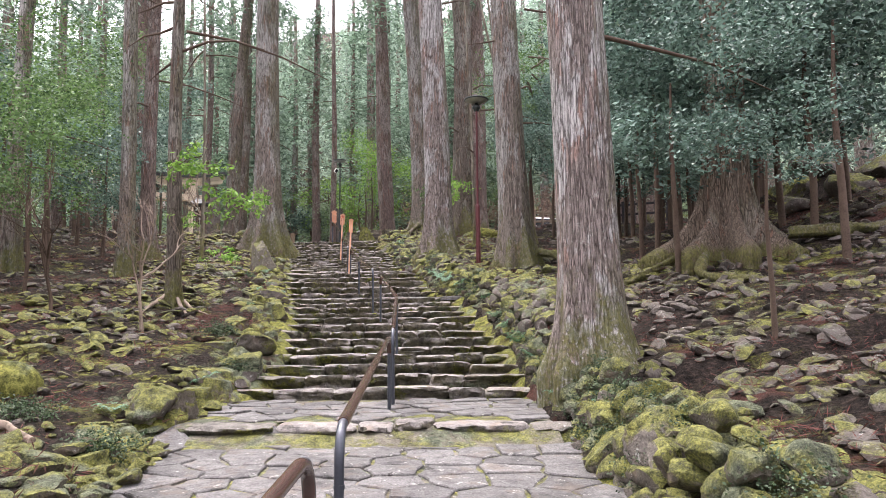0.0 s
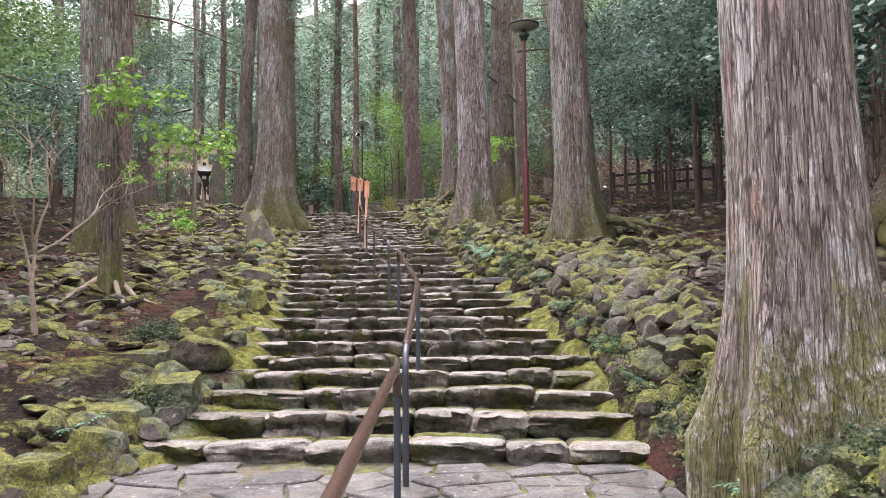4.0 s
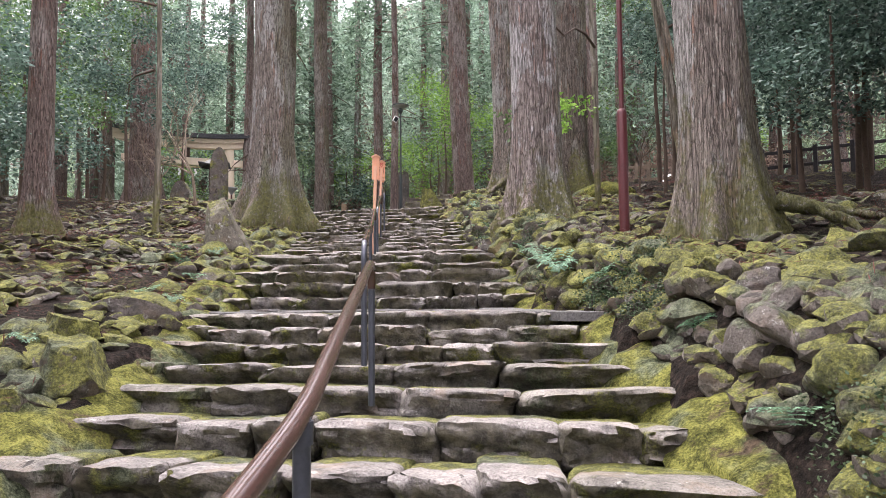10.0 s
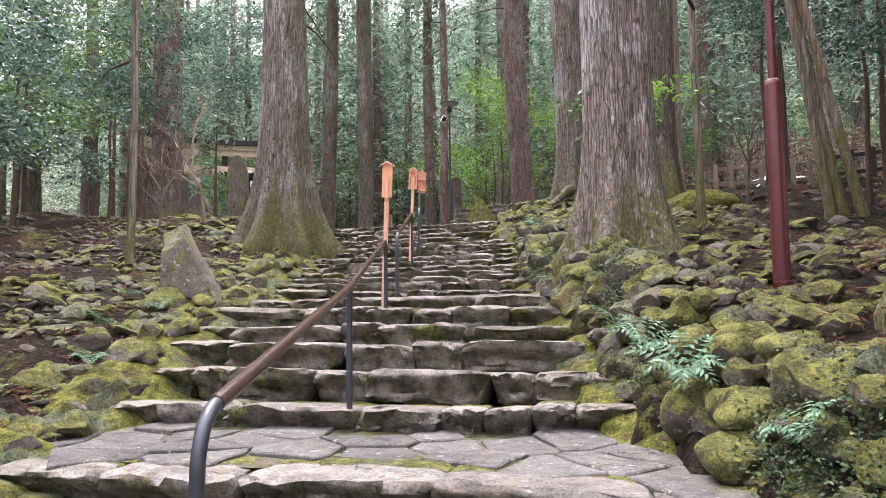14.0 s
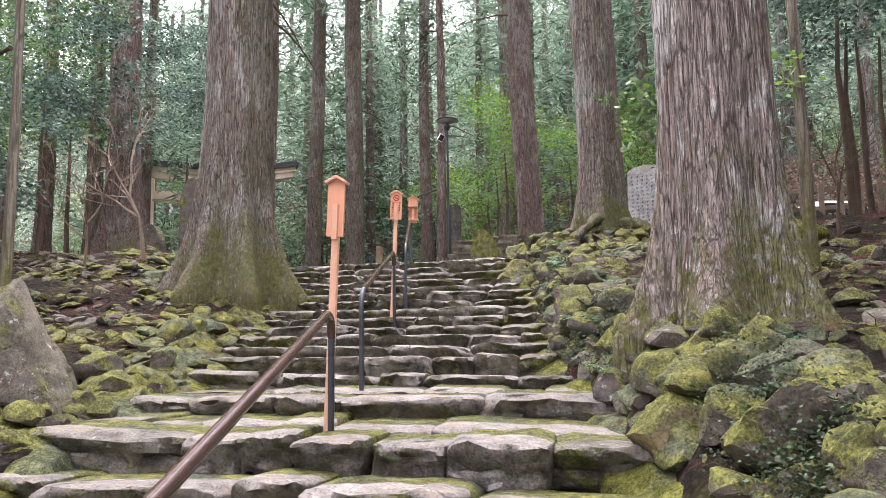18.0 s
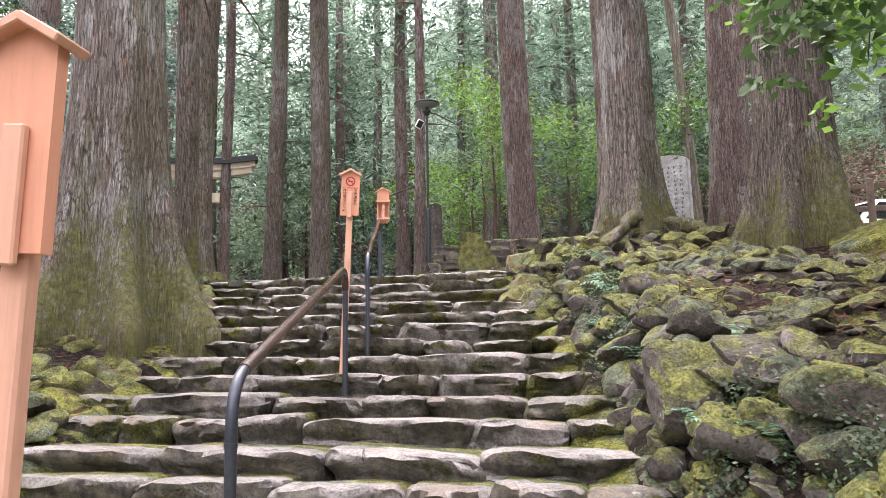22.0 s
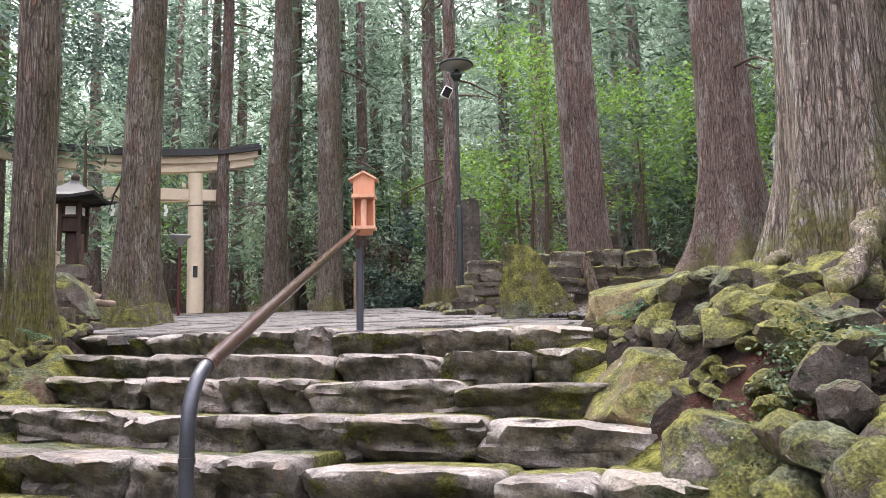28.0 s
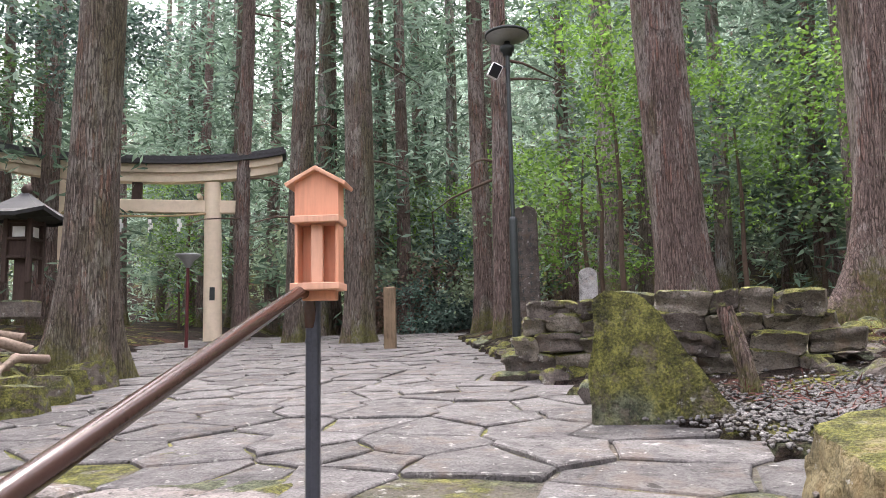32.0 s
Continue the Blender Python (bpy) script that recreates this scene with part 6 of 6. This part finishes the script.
def wooden_fence(a, b, n, z, mat, label, hgt=0.95, top=0.0):
    ax = Vector((b[0] - a[0], b[1] - a[1], 0))
    ang = math.degrees(math.atan2(ax.y, ax.x))
    root = thing("wooden_fence", pose(a[0], a[1], z, 0, 0, ang), label, "fence")
    ln = ax.length
    pm = mesh_bm("fence_post", box_bm(0.13, 0.09, hgt + 0.5, (0, 0, (hgt - 0.5) / 2), 0.01), mat)
    for k in range(n):
        part("fence_post", pm, root, pose(ln * k / (n - 1), 0, 0))
    for zz in (hgt * 0.35, hgt * 0.85):
        part("fence_rail", mesh_bm("fence_rail", box_bm(ln, 0.05, 0.11, (ln / 2, 0.065, zz), 0.008), mat), root)


wooden_fence((6.2, 37.0), (13.0, 33.6), 15, 6.35, FENCE, "dark wooden fence along the forest road", 1.0)
wooden_fence((3.1, 37.6), (6.1, 37.1), 8, 6.3, ROOT, "pale wooden fence of upright boards", 0.95)


def bare_shrub(x, y, s, seed, mat=TWIG, label="bare pinkish shrub with fine twigs"):
    g = random.Random(seed)
    V, F = [], []

    def grow(p, d, ln, r, lev):
        pts = [p]
        q = p.copy()
        for _ in range(3):
            d = (d + Vector((g.gauss(0, 0.16), g.gauss(0, 0.16), g.gauss(0.04, 0.1)))).normalized()
            q = q + d * ln / 3
            pts.append(q.copy())
        vs, fs = tube_arrays(pts, [r, r * 0.85, r * 0.7, r * 0.5], 5 if lev < 2 else 3, False)
        o = len(V)
        V.extend(vs)
        F.extend([tuple(i + o for i in f) for f in fs])
        if lev < 4:
            for _ in range(3 if lev else 4):
                nd = (d + Vector((g.gauss(0, 0.55), g.gauss(0, 0.55), g.gauss(0.15, 0.3)))).normalized()
                grow(pts[g.choice((2, 3, 3))], nd, ln * g.uniform(0.6, 0.8), r * 0.55, lev + 1)

    grow(Vector((0, 0, -0.1)), Vector((g.uniform(-0.3, 0.3), 0, 1)).normalized(), s * 0.9, 0.05 * s / 1.5, 0)
    root = thing("bare_shrub", pose(x, y, ground_at(x, y)), label, "shrub")
    part("branchwork", mesh_of("branchwork", V, F, mat), root)


bare_shrub(-10.9, 31.6, 1.7, 5, ROOT)
bare_shrub(-11.6, 30.6, 1.2, 6, ROOT)
bare_shrub(2.6, 30.4, 1.1, 7)
bare_shrub(-5.4, 12.6, 1.2, 8, ROOT, "thin bare sapling on the bank")
bare_shrub(-7.6, 13.6, 1.3, 9, TWIG, "thin bare sapling on the bank")


# ---- ferns, creepers and litter ----
def fern_mesh(seed):
    g = random.Random(seed)
    V, F = [], []
    for k in range(9):
        a = 2 * math.pi * k / 9 + g.uniform(-0.2, 0.2)
        ln = g.uniform(0.22, 0.36)
        dirv = Vector((math.cos(a), math.sin(a), 0))
        side = Vector((-math.sin(a), math.cos(a), 0))
        for j in range(9):
            t0 = (j + 1) / 10
            p = dirv * ln * t0 + Vector((0, 0, 0.16 * math.sin(t0 * 2.4)))
            w = 0.085 * (1 - t0) ** 0.7 + 0.01
            for s in (-1, 1):
                o = len(V)
                tip = p + side * s * w + dirv * 0.02 - Vector((0, 0, 0.012))
                V.extend([p - dirv * 0.012, p + side * s * w * 0.5 - dirv * 0.012, tip, p + side * s * w * 0.5 + dirv * 0.018])
                F.append((o, o + 1, o + 2, o + 3))
    return mesh_of("fronds", V, F, LEAF_FERN)


FERNS = [fern_mesh(k) for k in range(4)]
rq = random.Random(31)
for k in range(46):
    y = rq.uniform(7.5, 33)
    right = rq.random() < 0.7
    x = float(right_edge(y)) + rq.uniform(0.1, 1.1) if right else float(left_edge(y)) - rq.uniform(0.1, 2.0)
    s = rq.uniform(0.45, 0.95)
    thing("fern", pose(x, y, float(prof(y)) + (0.12 + 0.4 * min(1, x - float(right_edge(y))) if right else 0.14), rq.uniform(-20, 20), rq.uniform(-20, 20), rq.uniform(0, 360)) @ Matrix.Diagonal((s, s, s, 1)), "small green fern among mossy stones", "fern", "ferns on the banks", "", FERNS[k % 4])
for y, d, up, s in ((19.3, 0.22, 0.42, 1.15), (19.9, 0.18, 0.40, 1.0), (20.6, 0.12, 0.30, 0.9), (18.2, 0.25, 0.30, 0.8), (12.4, 0.12, 0.20, 0.8), (13.4, 0.10, 0.22, 0.7), (11.3, 0.15, 0.15, 0.8), (29.0, 0.5, 0.45, 1.0), (30.2, 0.7, 0.55, 0.9)):
    thing("fern", pose(float(right_edge(y)) + d, y, float(prof(y)) + up, 15, -25, y * 77 % 360) @ Matrix.Diagonal((s, s, s, 1)), "broad pale green fern hanging from the rubble wall", "fern", "ferns on the banks", "", FERNS[int(y) % 4])
rs = np.random.RandomState(3)
cen = []
while len(cen) < 760:
    y = rs.uniform(3.5, 31)
    d = rs.uniform(0.16, 0.62)
    x = float(right_edge(y)) + d
    if noise.noise((x * 0.7, y * 0.7, 7.0)) > (0.12 if 24.5 < y < 29 else -0.06):
        cen.append((x, y, float(prof(y)) + 0.06 + 1.3 * (d - 0.16)))
v, f = leaf_quads(np.array(cen), 60, (0.07, 0.10, 0.07), 0.028, rs, 0.2, 0.6)
thing("creeper", Matrix(), "dark small-leaved creeper over the rubble wall", "creeper", "", "stuff", mesh_of("creeper", v, f, LEAF_CREEP))
cen = []
while len(cen) < 3600:
    left = rs.uniform() < 0.5
    y = rs.uniform(4, 40)
    d = 0.5 + 8.5 * rs.uniform() ** 1.4
    x = float(left_edge(y)) - d if left else float(right_edge(y)) + 0.6 + d
    if noise.noise((x * 0.6, y * 0.6, 3.0)) > -0.05:
        cen.append((x, y, ground_at(x, y) + 0.045))
v, f = leaf_quads(np.array(cen), 16, (0.17, 0.17, 0.025), 0.10, rs, 0.0, 0.09)
thing("cedar_litter", Matrix(), "fallen reddish cedar twigs on the forest floor", "litter", "", "stuff", mesh_of("cedar_litter", v, f, make_paint("dry_cedar_twig", (0.125, 0.056, 0.047), 0.9, 0, 0.3, 20, 0.1)))


for x, y, w, seed in ((-4.55, 7.7, 0.36, 11), (-3.25, 6.75, 0.26, 12), (-3.25, 11.2, 0.2, 13), (-4.1, 13.0, 0.26, 14)):
    r = np.random.RandomState(seed)
    c = r.normal(0, 1, (46, 3)) * np.array([w * 0.55, w * 0.5, 0.06]) + np.array([0, 0, 0.12])
    v, f = leaf_quads(c, 34, (0.06, 0.06, 0.04), 0.035, r, 0.1, 0.55)
    low = thing("low_shrub", pose(x, y, ground_at(x, y)), "low dark shrub with tiny leaves among mossy stones", "shrub", "low shrubs")
    part("foliage", mesh_of("foliage", v, f, LEAF_CREEP), low)


# ---- leafy boughs that hang into the way ----
def bough(x, y, z, s, seed, mat, label, size=0.16, n=26, per=14):
    r = np.random.RandomState(seed)
    root = thing("leafy_bough", pose(x, y, z) @ Matrix.Diagonal((s, s, s, 1)), label, "branch")
    c = r.normal(0, 1, (n, 3)) * np.array([0.55, 0.5, 0.28])
    v, f = leaf_quads(c, per, (0.11, 0.11, 0.07), size, r, 0.4, 0.42)
    part("foliage", mesh_of("foliage", v, f, mat), root)
    V, F = [], []
    for p in c[:1]:
        a, b = tube_arrays([(0, 0.3, 0.9), tuple(p * 0.5 + np.array([0, 0.1, 0.3])), tuple(p)], [0.02, 0.012, 0.004], 5, False)
        o = len(V)
        V.extend(a)
        F.extend([tuple(i + o for i in q) for q in b])
    part("branchwork", mesh_of("branchwork", V, F, TWIG), root)


bough(-0.35, 26.7, 6.35, 0.62, 1, LEAF_MID, "drooping bough of long green leaves", 0.2, 34)
bough(0.25, 27.2, 6.6, 0.8, 2, LEAF_LIGHT, "drooping bough of long light green leaves", 0.2, 30)
bough(-4.15, 14.2, 4.0, 0.5, 3, LEAF_LIGHT, "spray of bright green leaves on a thin twig", 0.24)
bough(-4.6, 14.6, 2.9, 0.34, 6, LEAF_LIGHT, "spray of bright green leaves on a thin twig", 0.26, 14)
bough(-5.5, 15.0, 3.75, 0.3, 4, LEAF_LIGHT, "spray of bright green leaves on a thin twig", 0.26, 14)
bough(-5.1, 14.0, 4.7, 0.6, 5, LEAF_LIGHT, "spray of bright green leaves on a thin twig", 0.22)


# ---- small things round the upper way ----
def low_lamp(x, y, z, hgt):
    root = thing("path_lamp", pose(x, y, z), "slim maroon path lamp with a shallow cone head", "lamp")
    part("pole", tube("pole", [(0, 0, -0.2), (0, 0, hgt)], [0.05, 0.045], MAROON, 12), root)
    part("head", lathe("head", [(0.05, hgt - 0.08), (0.16, hgt + 0.12), (0.34, hgt + 0.26), (0.34, hgt + 0.30), (0.0, hgt + 0.32)], LAMPGLASS, 20), root)


low_lamp(-16.45, 46.5, 5.95, 2.05)
stake = thing("wooden_stake", pose(-9.75, 44.8, 5.72, 0, 0, 15), "square weathered wooden stake beside the paving", "post", "", "", mesh_bm("wooden_stake", box_bm(0.26, 0.2, 1.5, (0, 0, 0.55), 0.02), make_paint("weathered_plank", (0.19, 0.14, 0.09), 0.85, 0, 0.3, 30, 0.2, (1, 1, 0.1))))

# rusty stump of a cut branch by the drystone pile
bm = bmesh.new()
vs, fs = tube_arrays([(0, 0, -0.1), (-0.03, 0.0, 0.2), (-0.10, 0.0, 0.5), (-0.17, 0.02, 0.78)], [0.11, 0.085, 0.07, 0.06], 10)
bv = [bm.verts.new(v + noise.noise_vector(v * 14) * 0.025) for v in vs]
for q in fs:
    bm.faces.new([bv[i] for i in dict.fromkeys(q)])
thing("dead_stump", pose(-3.2, 36.6, 5.33), "thin dead stump with flaking dark bark", "stump", "", "", mesh_bm("dead_stump", bm, BARK_RED))


def parked_car(x, y, z, turn):
    root = thing("parked_car", pose(x, y, z, 0, 0, turn), "small white car parked behind a wooden fence", "car")
    bm = box_bm(3.4, 1.48, 0.62, (0, 0, 0.62), 0.12, 3)
    part("body", mesh_bm("body", bm, WHITE, True), root)
    bm = bmesh.new()
    lo = [(-1.35, -0.70, 0.9), (1.0, -0.70, 0.9), (1.0, 0.70, 0.9), (-1.35, 0.70, 0.9)]
    hi = [(-1.1, -0.58, 1.5), (0.35, -0.58, 1.5), (0.35, 0.58, 1.5), (-1.1, 0.58, 1.5)]
    a, b = [bm.verts.new(v) for v in lo], [bm.verts.new(v) for v in hi]
    bm.faces.new(b)
    for i in range(4):
        j = (i + 1) % 4
        bm.faces.new((a[i], a[j], b[j], b[i]))
    bmesh.ops.bevel(bm, geom=list(bm.edges), offset=0.06, segments=2, affect='EDGES')
    cabin = part("cabin", mesh_bm("cabin", bm, WHITE, True), root)
    for s in (-1, 1):
        bm = bmesh.new()
        bm.faces.new([bm.verts.new(v) for v in ((-1.18, s * 0.705, 0.98), (0.82, s * 0.705, 0.98), (0.32, s * 0.61, 1.42), (-1.05, s * 0.61, 1.42))])
        bmesh.ops.solidify(bm, geom=list(bm.faces), thickness=0.015)
        part("side_window", mesh_bm("side_window", bm, BLACKGLASS), cabin)
    bm = bmesh.new()
    bm.faces.new([bm.verts.new(v) for v in ((0.97, -0.6, 0.98), (0.97, 0.6, 0.98), (0.46, 0.52, 1.43), (0.46, -0.52, 1.43))])
    bmesh.ops.solidify(bm, geom=list(bm.faces), thickness=0.015)
    part("windscreen", mesh_bm("windscreen", bm, BLACKGLASS), cabin)
    for sx in (-1.1, 1.1):
        for sy in (-0.7, 0.7):
            w = part("wheel", lathe("wheel", [(0.0, -0.08), (0.2, -0.08), (0.28, -0.06), (0.28, 0.06), (0.2, 0.08), (0.0, 0.08)], RUBBER, 20), root, pose(sx, sy, 0.28, 90, 0, 0))
            part("rim", lathe("rim", [(0.0, -0.09), (0.16, -0.09), (0.17, 0.09), (0.0, 0.09)], LAMPGLASS, 16), w)
    for sy in (-0.5, 0.5):
        part("headlight", mesh_bm("headlight", box_bm(0.08, 0.28, 0.14, (1.69, sy, 0.74), 0.03), LAMPGLASS), root)


parked_car(5.4, 41.2, ground_at(5.4, 41.2) - 0.5, 200)


def mound(x, y, s, label, mat):
    thing("mossy_mound", pose(x, y, ground_at(x, y)) @ Matrix.Diagonal((s[0], s[1], s[2], 1)), label, "mound", "", "", rock_mesh(int(x * 10) + 400, mat, 3, 0.15, 3))


MOSSY = MOSS
mound(-1.7, 45.8, (0.9, 0.5, 0.35), "low mound of yellow moss", MOSSY)
mound(1.6, 30.6, (0.9, 0.7, 0.4), "low mound of yellow moss", MOSSY)
mound(-5.6, 8.7, (0.7, 0.5, 0.42), "bright green mossy hump on the bank", MOSSY)
for x, y, s, lift in ((6.3, 45.0, 0.9, 0.8), (8.2, 46.5, 1.0, 1.0), (4.0, 47.5, 0.9, 0.6), (10.0, 44.5, 0.9, 0.9), (-14.5, 56.5, 1.3, 0.6), (-7.5, 58.0, 1.2, 0.6)):
    root = thing("dry_shrub", pose(x, y, ground_at(x, y)) @ Matrix.Diagonal((s, s, s, 1)), "dry pinkish shrub on the far slope", "shrub", "dry shrubs")
    part("crown", DRY, root, pose(0, 0, lift))

# gravel patch beside the upper way
gv, gf = [], []
rg = random.Random(12)
ico = rock_mesh(900, ROCK_BARE, 1, 0.2, 3)
co = np.zeros(len(ico.vertices) * 3)
ico.vertices.foreach_get("co", co)
co = co.reshape(-1, 3)
tri = np.array([p.vertices[:] for p in ico.polygons])
for k in range(4200):
    x, y = rg.gauss(-2.4, 0.75), rg.gauss(35.8, 0.7)
    if x < right_edge(y):
        continue
    s = rg.uniform(0.010, 0.025)
    gv.append(co * s * np.array([rg.uniform(0.8, 1.4), 1, 0.7]) + np.array([x, y, ground_at(x, y) + 0.012]))
    gf.append(tri + (len(gv) - 1) * len(co))
thing("gravel", Matrix(), "grey gravel beside the paved way", "gravel", "", "stuff", mesh_of("gravel", np.concatenate(gv), np.concatenate(gf), PEBBLE))

# rocks heaped at the foot of the giant cedar
for x, y, z, s, k in ((-0.62, 24.0, 3.15, 0.2, 1), (-0.85, 23.5, 3.1, 0.22, 2), (-0.5, 23.35, 3.25, 0.2, 3), (-0.95, 24.3, 3.2, 0.18, 4), (-0.3, 23.2, 3.3, 0.24, 5), (-0.7, 23.0, 3.0, 0.2, 6), (0.1, 23.1, 3.4, 0.24, 7)):
    boulder(x, y, z, (s, s * 0.9, s * 0.7), 50 * k, 240 + k, ROCK_GOLD, "pale pitted rock heaped at a cedar's foot")
